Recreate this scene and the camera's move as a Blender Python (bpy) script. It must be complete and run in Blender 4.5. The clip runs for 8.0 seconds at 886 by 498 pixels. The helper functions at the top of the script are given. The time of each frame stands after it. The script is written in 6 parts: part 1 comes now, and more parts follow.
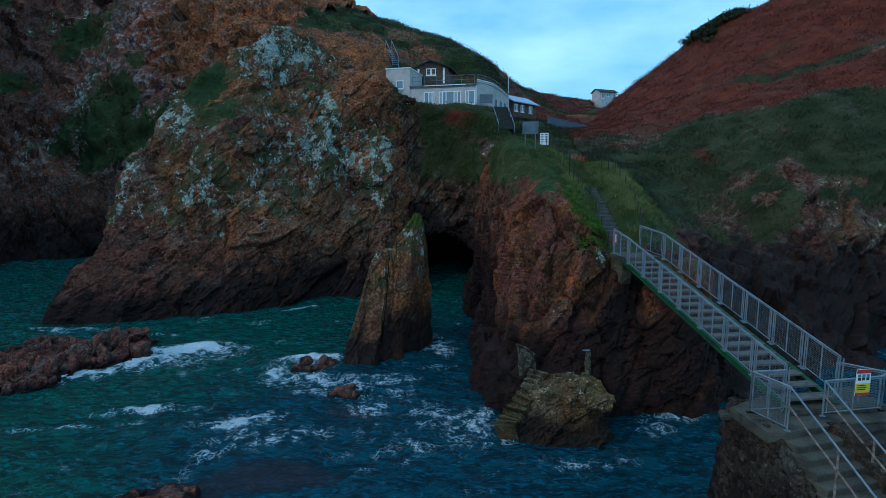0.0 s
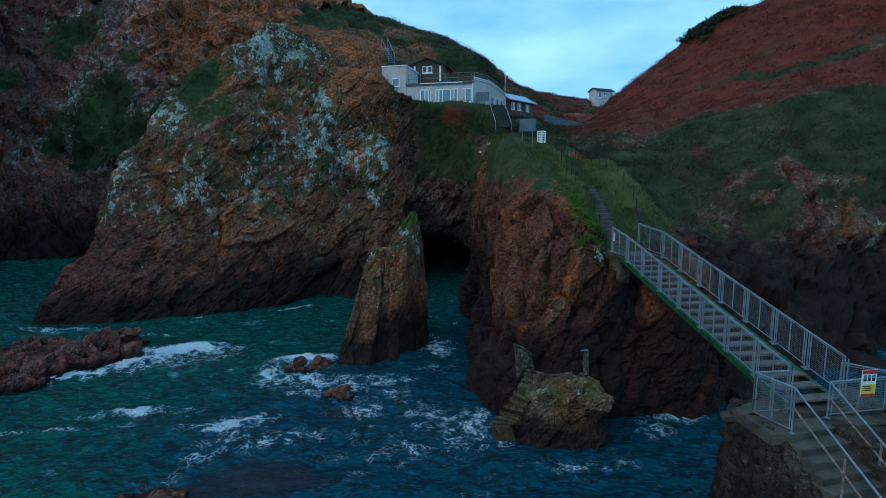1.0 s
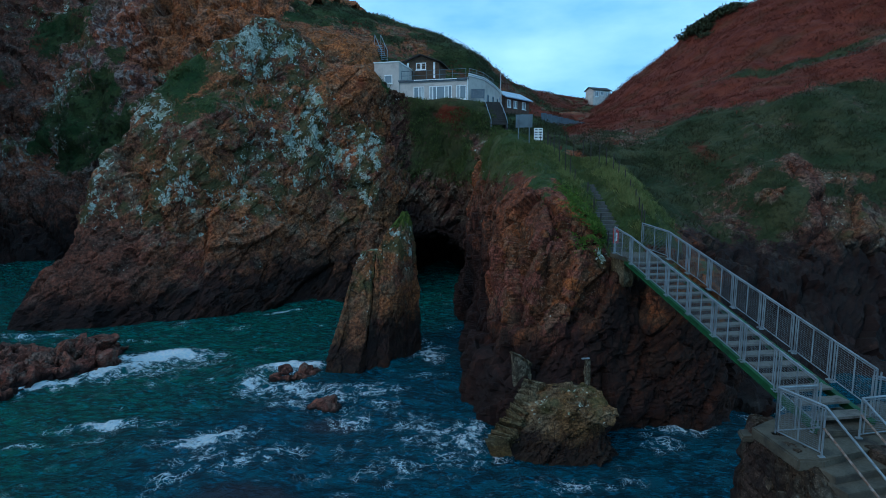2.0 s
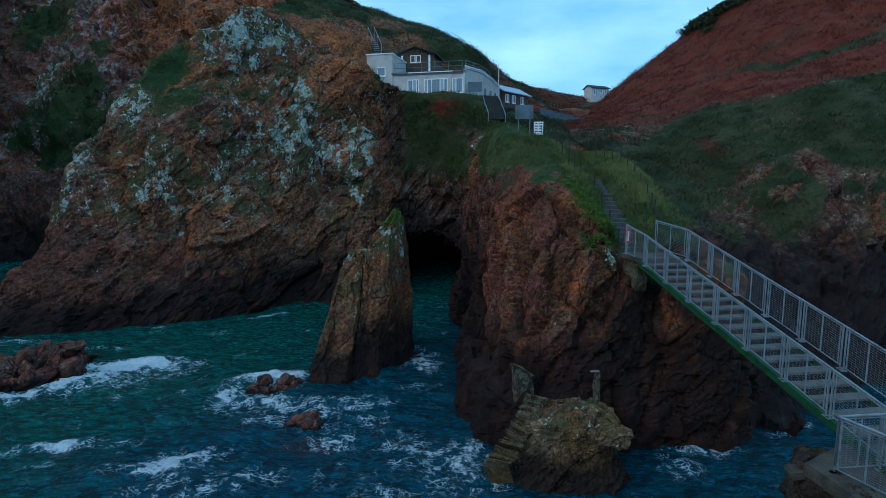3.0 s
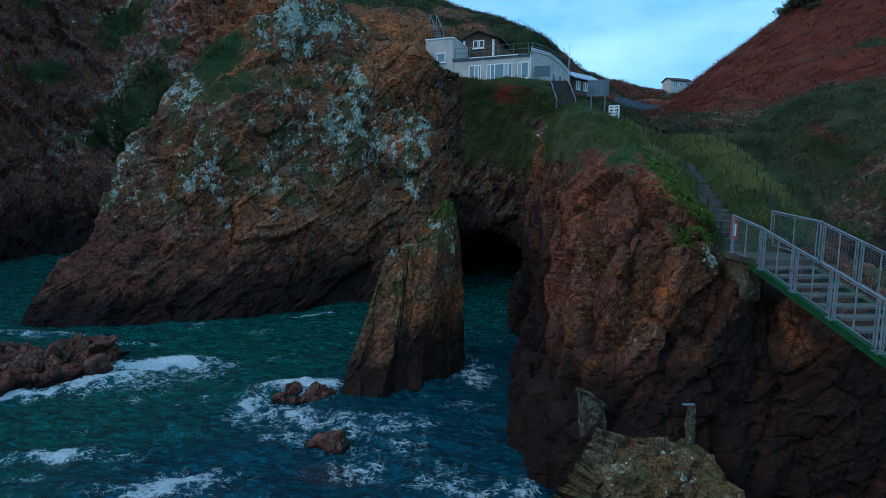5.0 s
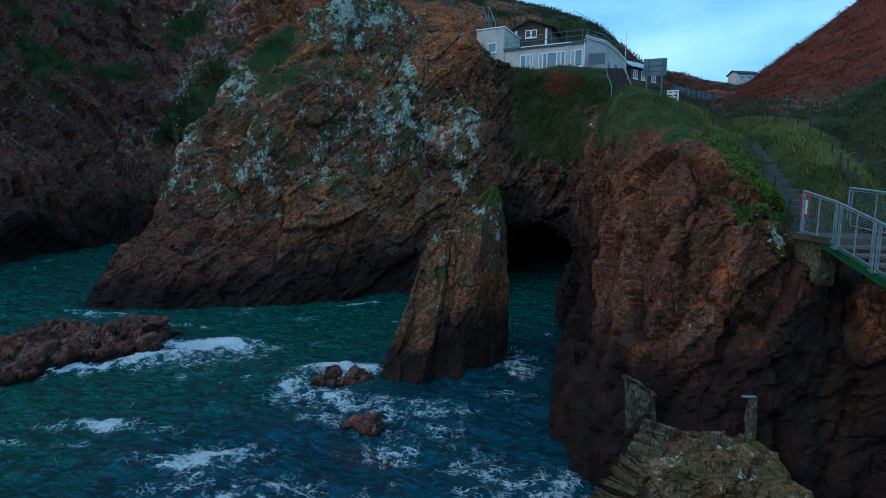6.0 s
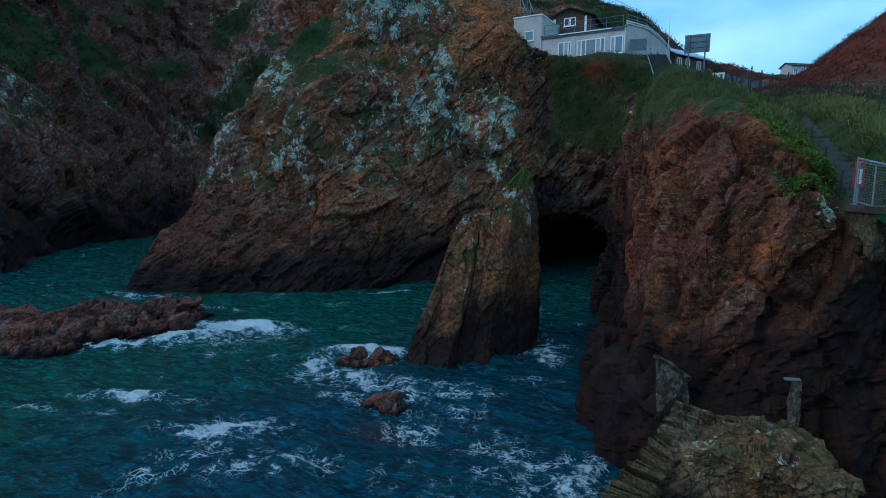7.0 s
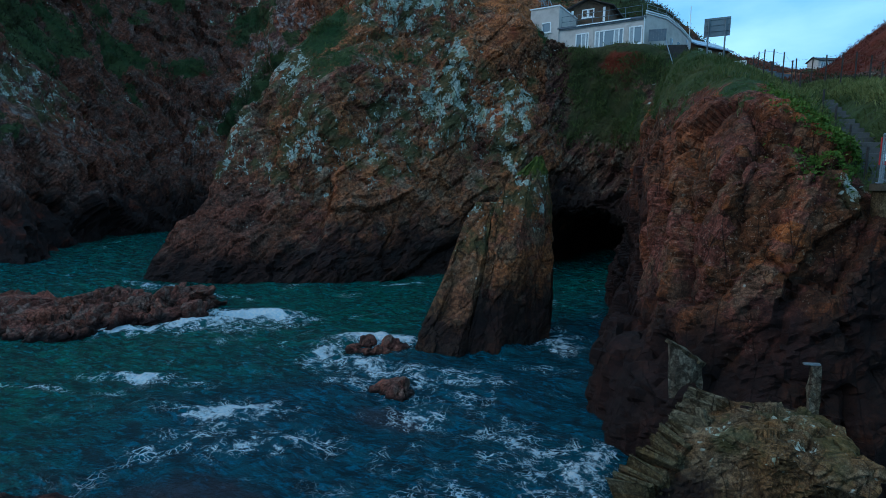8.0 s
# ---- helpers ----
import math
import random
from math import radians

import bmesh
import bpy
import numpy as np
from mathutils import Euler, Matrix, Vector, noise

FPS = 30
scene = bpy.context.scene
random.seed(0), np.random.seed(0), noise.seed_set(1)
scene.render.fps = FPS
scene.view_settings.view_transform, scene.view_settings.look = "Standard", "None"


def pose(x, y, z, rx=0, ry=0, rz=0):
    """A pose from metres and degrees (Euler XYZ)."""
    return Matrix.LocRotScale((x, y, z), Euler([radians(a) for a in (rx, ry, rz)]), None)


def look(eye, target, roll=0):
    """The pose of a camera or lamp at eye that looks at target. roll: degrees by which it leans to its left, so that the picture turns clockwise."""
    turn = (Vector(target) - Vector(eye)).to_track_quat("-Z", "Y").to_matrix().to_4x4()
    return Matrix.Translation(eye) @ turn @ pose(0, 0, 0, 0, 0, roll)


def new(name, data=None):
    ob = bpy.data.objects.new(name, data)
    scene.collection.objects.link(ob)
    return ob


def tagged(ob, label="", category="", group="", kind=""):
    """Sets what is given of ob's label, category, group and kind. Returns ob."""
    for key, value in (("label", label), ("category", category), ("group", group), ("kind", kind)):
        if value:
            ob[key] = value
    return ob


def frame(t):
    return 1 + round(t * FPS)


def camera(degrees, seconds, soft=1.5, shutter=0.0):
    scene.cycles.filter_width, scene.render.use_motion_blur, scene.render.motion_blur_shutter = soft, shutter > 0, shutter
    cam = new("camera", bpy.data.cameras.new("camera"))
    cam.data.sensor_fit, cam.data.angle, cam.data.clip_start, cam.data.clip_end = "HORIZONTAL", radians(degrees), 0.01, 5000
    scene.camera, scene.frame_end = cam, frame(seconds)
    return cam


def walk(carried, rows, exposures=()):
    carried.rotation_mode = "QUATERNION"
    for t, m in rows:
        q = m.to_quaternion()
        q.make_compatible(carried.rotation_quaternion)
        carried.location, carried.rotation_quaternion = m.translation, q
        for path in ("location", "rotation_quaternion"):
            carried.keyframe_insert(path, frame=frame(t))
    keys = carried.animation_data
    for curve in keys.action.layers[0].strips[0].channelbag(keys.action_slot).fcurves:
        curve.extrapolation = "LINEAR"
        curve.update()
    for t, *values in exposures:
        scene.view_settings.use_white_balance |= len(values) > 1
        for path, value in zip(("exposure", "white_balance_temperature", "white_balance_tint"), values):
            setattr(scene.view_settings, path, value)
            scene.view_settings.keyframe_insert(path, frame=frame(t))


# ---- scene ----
cam = camera(78.3, 8.0, soft=0.6)

PATH = [
    (0, (0.66, 0.052, 11.259), (0.55, 2.032, 11.005), 0.2),
    (0.5, (0.639, 0.13, 11.218), (0.533, 2.111, 10.962), 0.2),
    (1, (0.693, 0.501, 11.155), (0.594, 2.482, 10.899), 0.2),
    (1.5, (0.777, 1.16, 11.095), (0.683, 3.141, 10.841), 0.1),
    (3, (0.875, 4.6, 10.644), (0.801, 6.583, 10.393), 0.2),
    (3.5, (0.897, 5.915, 10.49), (0.797, 7.897, 10.24), 0.2),
    (4, (0.965, 7.204, 10.318), (0.812, 9.183, 10.071), 0.3),
    (4.5, (1.089, 8.095, 10.115), (0.865, 10.067, 9.869), 0.4),
    (6, (1.557, 9.394, 8.963), (1.054, 11.314, 8.721), 0.6),
    (6.5, (1.745, 9.653, 8.437), (1.17, 11.553, 8.195), 0.8),
    (7, (1.952, 9.956, 8.047), (1.312, 11.835, 7.805), 0.8),
    (7.5, (2.122, 10.177, 7.712), (1.432, 12.038, 7.47), 0.9),
    (8, (2.216, 10.312, 7.466), (1.512, 12.168, 7.222), 0.9),
]
walk(cam, [(t, look(e, g, r)) for t, e, g, r in PATH], exposures=[(0.0, 0.0, 6050, 10), (8.0, 0.0, 6050, 10)])

# ---- light ----
SUN_EL, SUN_AZ = 36.0, 238.0          # degrees; azimuth is where the light comes from, clockwise from +y
world = bpy.data.worlds.new("world")
scene.world = world
world.use_nodes = True
wn, wl = world.node_tree.nodes, world.node_tree.links
wn.clear()
w_out = wn.new("ShaderNodeOutputWorld")
w_bg = wn.new("ShaderNodeBackground")
w_bg.inputs["Strength"].default_value = 0.117
w_sky = wn.new("ShaderNodeTexSky")
w_sky.sky_type, w_sky.sun_disc = "NISHITA", False
w_sky.sun_elevation, w_sky.sun_rotation = radians(SUN_EL), radians(SUN_AZ)
w_sky.air_density, w_sky.dust_density, w_sky.ozone_density = 1.0, 1.0, 3.0
w_tc = wn.new("ShaderNodeTexCoord")
w_map = wn.new("ShaderNodeMapping")
w_map.inputs["Scale"].default_value = (1.6, 1.6, 4.5)
w_n = wn.new("ShaderNodeTexNoise")
w_n.inputs["Scale"].default_value, w_n.inputs["Detail"].default_value = 1.7, 7
w_r = wn.new("ShaderNodeValToRGB")
w_r.color_ramp.elements[0].position, w_r.color_ramp.elements[0].color = 0.36, (1.7, 5.6, 9.7, 1)
w_r.color_ramp.elements[1].position, w_r.color_ramp.elements[1].color = 0.66, (5.2, 9.7, 13.2, 1)
w_mix = wn.new("ShaderNodeMixRGB")
w_mix.inputs[0].default_value = 0.8
wl.new(w_tc.outputs["Generated"], w_map.inputs["Vector"])
wl.new(w_map.outputs["Vector"], w_n.inputs["Vector"])
wl.new(w_n.outputs["Fac"], w_r.inputs["Fac"])
wl.new(w_sky.outputs["Color"], w_mix.inputs[1])
wl.new(w_r.outputs["Color"], w_mix.inputs[2])
# dusk: the cloud dims towards the zenith
w_sep = wn.new("ShaderNodeSeparateXYZ")
w_dim = wn.new("ShaderNodeMapRange")
w_dim.interpolation_type = "SMOOTHSTEP"
w_dim.inputs["From Min"].default_value, w_dim.inputs["From Max"].default_value = 0.25, 0.85
w_dim.inputs["To Min"].default_value, w_dim.inputs["To Max"].default_value = 1.0, 0.82
w_mul = wn.new("ShaderNodeVectorMath")
w_mul.operation = "MULTIPLY"
wl.new(w_tc.outputs["Generated"], w_sep.inputs[0])
wl.new(w_sep.outputs["Z"], w_dim.inputs["Value"])
wl.new(w_mix.outputs[0], w_mul.inputs[0])
wl.new(w_dim.outputs[0], w_mul.inputs[1])
wl.new(w_mul.outputs[0], w_bg.inputs["Color"])
wl.new(w_bg.outputs[0], w_out.inputs["Surface"])

sun_data = bpy.data.lights.new("sun", "SUN")
sun_data.energy, sun_data.angle, sun_data.color = 0.6, radians(25), (1.0, 0.86, 0.72)
sun_ob = new("sun", sun_data)
sun_ob.matrix_world = look((60 * math.sin(radians(SUN_AZ)) * math.cos(radians(SUN_EL)), 60 * math.cos(radians(SUN_AZ)) * math.cos(radians(SUN_EL)), 60 * math.sin(radians(SUN_EL))), (0, 0, 0))


# ---- noise in numpy ----
def hsh(ix, iy, iz, s):
    h = (ix.astype(np.int64) * 374761393 + iy.astype(np.int64) * 668265263 + iz.astype(np.int64) * 2147483647 + s * 974711) & 0xFFFFFFFF
    h = ((h ^ (h >> 13)) * 1274126177) & 0xFFFFFFFF
    h = ((h ^ (h >> 16)) * 2246822519) & 0xFFFFFFFF
    return ((h ^ (h >> 15)) & 0xFFFFFF) / float(0xFFFFFF)


def vnoise(p, s=0):
    i = np.floor(p).astype(np.int64)
    f = p - i
    f = f * f * f * (f * (f * 6 - 15) + 10)
    out = 0
    for dx in (0, 1):
        for dy in (0, 1):
            for dz in (0, 1):
                w = (f[:, 0] if dx else 1 - f[:, 0]) * (f[:, 1] if dy else 1 - f[:, 1]) * (f[:, 2] if dz else 1 - f[:, 2])
                out = out + w * hsh(i[:, 0] + dx, i[:, 1] + dy, i[:, 2] + dz, s)
    return out * 2 - 1


def fbm(p, octaves=4, s=0, gain=0.5):
    a, out = 1.0, 0
    for k in range(octaves):
        out = out + a * vnoise(p * 2.0 ** k + 17.3 * k, s + k)
        a *= gain
    return out


def cells(p, s=0):
    """Nearest Voronoi cell: offset from its centre, gap to the next cell, and a random value of the cell."""
    i = np.floor(p).astype(np.int64)
    n = len(p)
    d1, d2 = np.full(n, 9e9), np.full(n, 9e9)
    rnd, off = np.zeros(n), np.zeros((n, 3))
    for dx in (-1, 0, 1):
        for dy in (-1, 0, 1):
            for dz in (-1, 0, 1):
                a, b, c = i[:, 0] + dx, i[:, 1] + dy, i[:, 2] + dz
                q = np.stack((a + hsh(a, b, c, s), b + hsh(a, b, c, s + 1), c + hsh(a, b, c, s + 2)), 1)
                v = p - q
                d = np.sqrt((v * v).sum(1))
                near = d < d1
                d2 = np.where(near, d1, np.minimum(d2, d))
                rnd = np.where(near, hsh(a, b, c, s + 3), rnd)
                off = np.where(near[:, None], v, off)
                d1 = np.where(near, d, d1)
    return off, d2 - d1, rnd


def joints(p, size, turn, stretch, s):
    """Cells in a space turned to the rock's joints."""
    r = np.array(Euler([radians(a) for a in turn]).to_matrix())
    q = (p @ r) / (size * np.array(stretch))
    q = q + 0.16 * np.stack((vnoise(q * 1.7, s + 50), vnoise(q * 1.7, s + 51), vnoise(q * 1.7, s + 52)), 1)
    return cells(q, s)


def rock_relief(p, layers, turn=(20, 35, 15), stretch=(0.7, 1.0, 1.9), s=0):
    """Height of fractured, blocky rock at the points p, and a tone of each block. layers: block size and throw in metres."""
    h, tone = np.zeros(len(p)), np.zeros(len(p))
    for k, (size, throw) in enumerate(layers):
        off, gap, rnd = joints(p, size, turn, stretch, s + 11 * k)
        tilt = np.stack((np.sin(rnd * 40), np.sin(rnd * 71), np.sin(rnd * 97)), 1)
        h += throw * ((rnd - 0.5) * 1.1 + 0.7 * (off * tilt).sum(1))
        h -= throw * 0.32 * np.clip(1 - gap / 0.06, 0, 1)
        tone += (0.35, 0.4, 0.4, 0.2)[k] * (rnd - 0.5)
    return h, tone


# ---- meshes ----
def spline(a, n_or_ts):
    """Catmull-Rom through a's first axis."""
    a = np.asarray(a, float)
    m = len(a)
    ts = np.linspace(0, m - 1, n_or_ts) if np.isscalar(n_or_ts) else np.asarray(n_or_ts)
    pad = np.concatenate((2 * a[:1] - a[1:2], a, 2 * a[-1:] - a[-2:-1]))
    k = np.clip(np.floor(ts).astype(int), 0, m - 2)
    t = (ts - k).reshape((-1,) + (1,) * (a.ndim - 1))
    p0, p1, p2, p3 = pad[k], pad[k + 1], pad[k + 2], pad[k + 3]
    return 0.5 * (2 * p1 + (p2 - p0) * t + (2 * p0 - 5 * p1 + 4 * p2 - p3) * t ** 2 + (3 * p1 - p0 - 3 * p2 + p3) * t ** 3)


def even(a, step, lo=0, hi=None):
    """Resamples the first axis of a control net by its mean length, about step apart."""
    fine = spline(a, 24 * (len(a) - 1) + 1)
    seg = np.linalg.norm(np.diff(fine, axis=0), axis=-1).mean(axis=1)
    cum = np.concatenate(([0], np.cumsum(seg)))
    n = max(3, int(cum[-1] / step))
    return spline(a, np.interp(np.linspace(0, cum[-1], n), cum, np.linspace(0, len(a) - 1, len(fine))))


def loft(curves, step):
    g = even(np.array(curves, float), step)
    return np.swapaxes(even(np.swapaxes(g, 0, 1), step), 0, 1)


def grid_normals(g):
    n = np.cross(np.gradient(g, axis=1), np.gradient(g, axis=0))
    return n / np.maximum(np.linalg.norm(n, axis=-1, keepdims=True), 1e-9)


def quads(nv, nu):
    i = np.arange(nv * nu).reshape(nv, nu)
    return np.stack((i[:-1, :-1], i[:-1, 1:], i[1:, 1:], i[1:, :-1]), -1).reshape(-1, 4)


def mesh_of(name, verts, faces, mats, smooth=True, attrs=None, slots=None):
    """A mesh from arrays; faces all have the same number of corners."""
    me = bpy.data.meshes.new(name)
    verts, faces = np.asarray(verts, np.float32), np.asarray(faces, np.int32)
    n, c = faces.shape
    me.vertices.add(len(verts))
    me.vertices.foreach_set("co", verts.ravel())
    me.loops.add(n * c)
    me.loops.foreach_set("vertex_index", faces.ravel())
    me.polygons.add(n)
    me.polygons.foreach_set("loop_start", np.arange(n, dtype=np.int32) * c)
    me.polygons.foreach_set("loop_total", np.full(n, c, np.int32))
    me.polygons.foreach_set("use_smooth", np.full(n, smooth))
    for m in (mats if isinstance(mats, (list, tuple)) else [mats]):
        me.materials.append(m)
    if slots is not None:
        me.polygons.foreach_set("material_index", np.asarray(slots, np.int32))
    for key, val in (attrs or {}).items():
        me.attributes.new(key, "FLOAT", "POINT").data.foreach_set("value", np.asarray(val, np.float32).ravel())
    me.update(calc_edges=True)
    return me


def solid(name, bm, mat, parent=None, label="", smooth=False):
    me = bpy.data.meshes.new(name)
    bmesh.ops.recalc_face_normals(bm, faces=bm.faces)
    for f in bm.faces:
        f.smooth = smooth
    bm.to_mesh(me)
    bm.free()
    me.materials.append(mat)
    ob = new(name, me)
    if parent is not None:
        ob.parent = parent
    if label:
        ob["label"] = label
    return ob


part = solid


def thing(name, m, label, category, group="", kind=""):
    ob = new(name)
    ob.matrix_world = m
    ob.empty_display_size = 0.2
    return tagged(ob, label, category, group, kind)


def box(bm, x0, x1, y0, y1, z0, z1, bevel=0.0, m=None):
    r = bmesh.ops.create_cube(bm, size=1.0)
    v = r["verts"]
    bmesh.ops.scale(bm, vec=(x1 - x0, y1 - y0, z1 - z0), verts=v)
    bmesh.ops.translate(bm, vec=((x0 + x1) / 2, (y0 + y1) / 2, (z0 + z1) / 2), verts=v)
    if bevel:
        e = list({e for q in v for e in q.link_edges})
        v = bmesh.ops.bevel(bm, geom=e, offset=bevel, segments=2, affect="EDGES", profile=0.6)["verts"]
    if m is not None:
        bmesh.ops.transform(bm, matrix=m, verts=list(v))
    return v


def bar(bm, a, b, r, sides=8):
    """A round bar from a to b."""
    a, b = Vector(a), Vector(b)
    d = b - a
    m = Matrix.Translation((a + b) / 2) @ d.to_track_quat("Z", "Y").to_matrix().to_4x4()
    bmesh.ops.create_cone(bm, cap_ends=True, segments=sides, radius1=r, radius2=r, depth=d.length, matrix=m)


def slab(bm, pts, z0, z1):
    """An upright prism over a plan outline. z1 may be a list, one height a corner."""
    tops = z1 if isinstance(z1, (list, tuple)) else [z1] * len(pts)
    lo = [bm.verts.new((x, y, z0)) for x, y in pts]
    hi = [bm.verts.new((p[0], p[1], z)) for p, z in zip(pts, tops)]
    bm.faces.new(lo[::-1])
    bm.faces.new(hi)
    for i in range(len(pts)):
        j = (i + 1) % len(pts)
        bm.faces.new((lo[i], lo[j], hi[j], hi[i]))


# ---- materials ----
def material(name, rough=0.8, color=(0.5, 0.5, 0.5), metal=0.0, spec=0.4):
    m = bpy.data.materials.new(name)
    m.use_nodes = True
    b = m.node_tree.nodes["Principled BSDF"]
    b.inputs["Roughness"].default_value = rough
    b.inputs["Base Color"].default_value = (*color, 1)
    b.inputs["Metallic"].default_value = metal
    b.inputs["Specular IOR Level"].default_value = spec
    return m


class Nodes:
    """Short names for building node trees."""

    def __init__(self, m):
        self.n, self.l = m.node_tree.nodes, m.node_tree.links
        self.b = self.n["Principled BSDF"]
        self.geo = self.n.new("ShaderNodeNewGeometry")
        self.pos = self.geo.outputs["Position"]

    def put(self, socket, v):
        if hasattr(v, "is_output"):
            self.l.new(v, socket)
        elif v is not None:
            socket.default_value = v

    def local(self):
        self.pos = self.n.new("ShaderNodeTexCoord").outputs["Object"]
        return self

    def mapped(self, scale=(1, 1, 1), turn=(0, 0, 0), vec=None):
        k = self.n.new("ShaderNodeMapping")
        self.l.new(vec or self.pos, k.inputs["Vector"])
        k.inputs["Scale"].default_value = scale
        k.inputs["Rotation"].default_value = [radians(a) for a in turn]
        return k.outputs["Vector"]

    def noise(self, scale, detail=5, rough=0.55, vec=None, distort=0.0):
        k = self.n.new("ShaderNodeTexNoise")
        self.l.new(vec or self.pos, k.inputs["Vector"])
        for key, v in (("Scale", scale), ("Detail", detail), ("Roughness", rough), ("Distortion", distort)):
            k.inputs[key].default_value = v
        return k.outputs["Fac"]

    def warped(self, amount, scale, vec=None):
        k = self.n.new("ShaderNodeTexNoise")
        self.l.new(vec or self.pos, k.inputs["Vector"])
        k.inputs["Scale"].default_value, k.inputs["Detail"].default_value = scale, 3
        a = self.n.new("ShaderNodeVectorMath")
        a.operation = "MULTIPLY_ADD"
        self.l.new(k.outputs["Color"], a.inputs[0])
        a.inputs[1].default_value = (amount,) * 3
        self.l.new(vec or self.pos, a.inputs[2])
        return a.outputs[0]

    def edge(self, scale, vec=None, feature="DISTANCE_TO_EDGE"):
        k = self.n.new("ShaderNodeTexVoronoi")
        k.feature = feature
        self.l.new(vec or self.pos, k.inputs["Vector"])
        k.inputs["Scale"].default_value = scale
        return k.outputs["Distance"]

    def cell(self, scale, vec=None):
        """A random value for each Voronoi cell."""
        k = self.n.new("ShaderNodeTexVoronoi")
        self.l.new(vec or self.pos, k.inputs["Vector"])
        k.inputs["Scale"].default_value = scale
        q = self.n.new("ShaderNodeSeparateColor")
        self.l.new(k.outputs["Color"], q.inputs[0])
        return q.outputs[0]

    def gain(self, c, v):
        k = self.n.new("ShaderNodeVectorMath")
        k.operation = "SCALE"
        self.l.new(c, k.inputs[0])
        self.put(k.inputs["Scale"], v)
        return k.outputs[0]

    def math(self, op, a, b=0.0, c=0.0):
        k = self.n.new("ShaderNodeMath")
        k.operation = op
        for s, v in zip(k.inputs, (a, b, c)):
            self.put(s, v)
        return k.outputs[0]

    def ramp(self, v, lo, hi, a=0.0, b=1.0):
        k = self.n.new("ShaderNodeMapRange")
        k.interpolation_type = "SMOOTHSTEP"
        for s, x in zip(k.inputs, (v, lo, hi, a, b)):
            self.put(s, x)
        return k.outputs[0]

    def mix(self, f, a, b):
        k = self.n.new("ShaderNodeMixRGB")
        self.put(k.inputs[0], f)
        self.put(k.inputs[1], a if hasattr(a, "is_output") else (*a, 1))
        self.put(k.inputs[2], b if hasattr(b, "is_output") else (*b, 1))
        return k.outputs[0]

    def attr(self, name):
        k = self.n.new("ShaderNodeAttribute")
        k.attribute_name = name
        return k.outputs["Fac"]

    def bump(self, h, strength, dist):
        k = self.n.new("ShaderNodeBump")
        self.put(k.inputs["Height"], h)
        k.inputs["Strength"].default_value, k.inputs["Distance"].default_value = strength, dist
        if self.b.inputs["Normal"].links:
            self.l.new(self.b.inputs["Normal"].links[0].from_socket, k.inputs["Normal"])
        self.l.new(k.outputs[0], self.b.inputs["Normal"])

    def color(self, v):
        self.put(self.b.inputs["Base Color"], v)

    def rough(self, v):
        self.put(self.b.inputs["Roughness"], v)


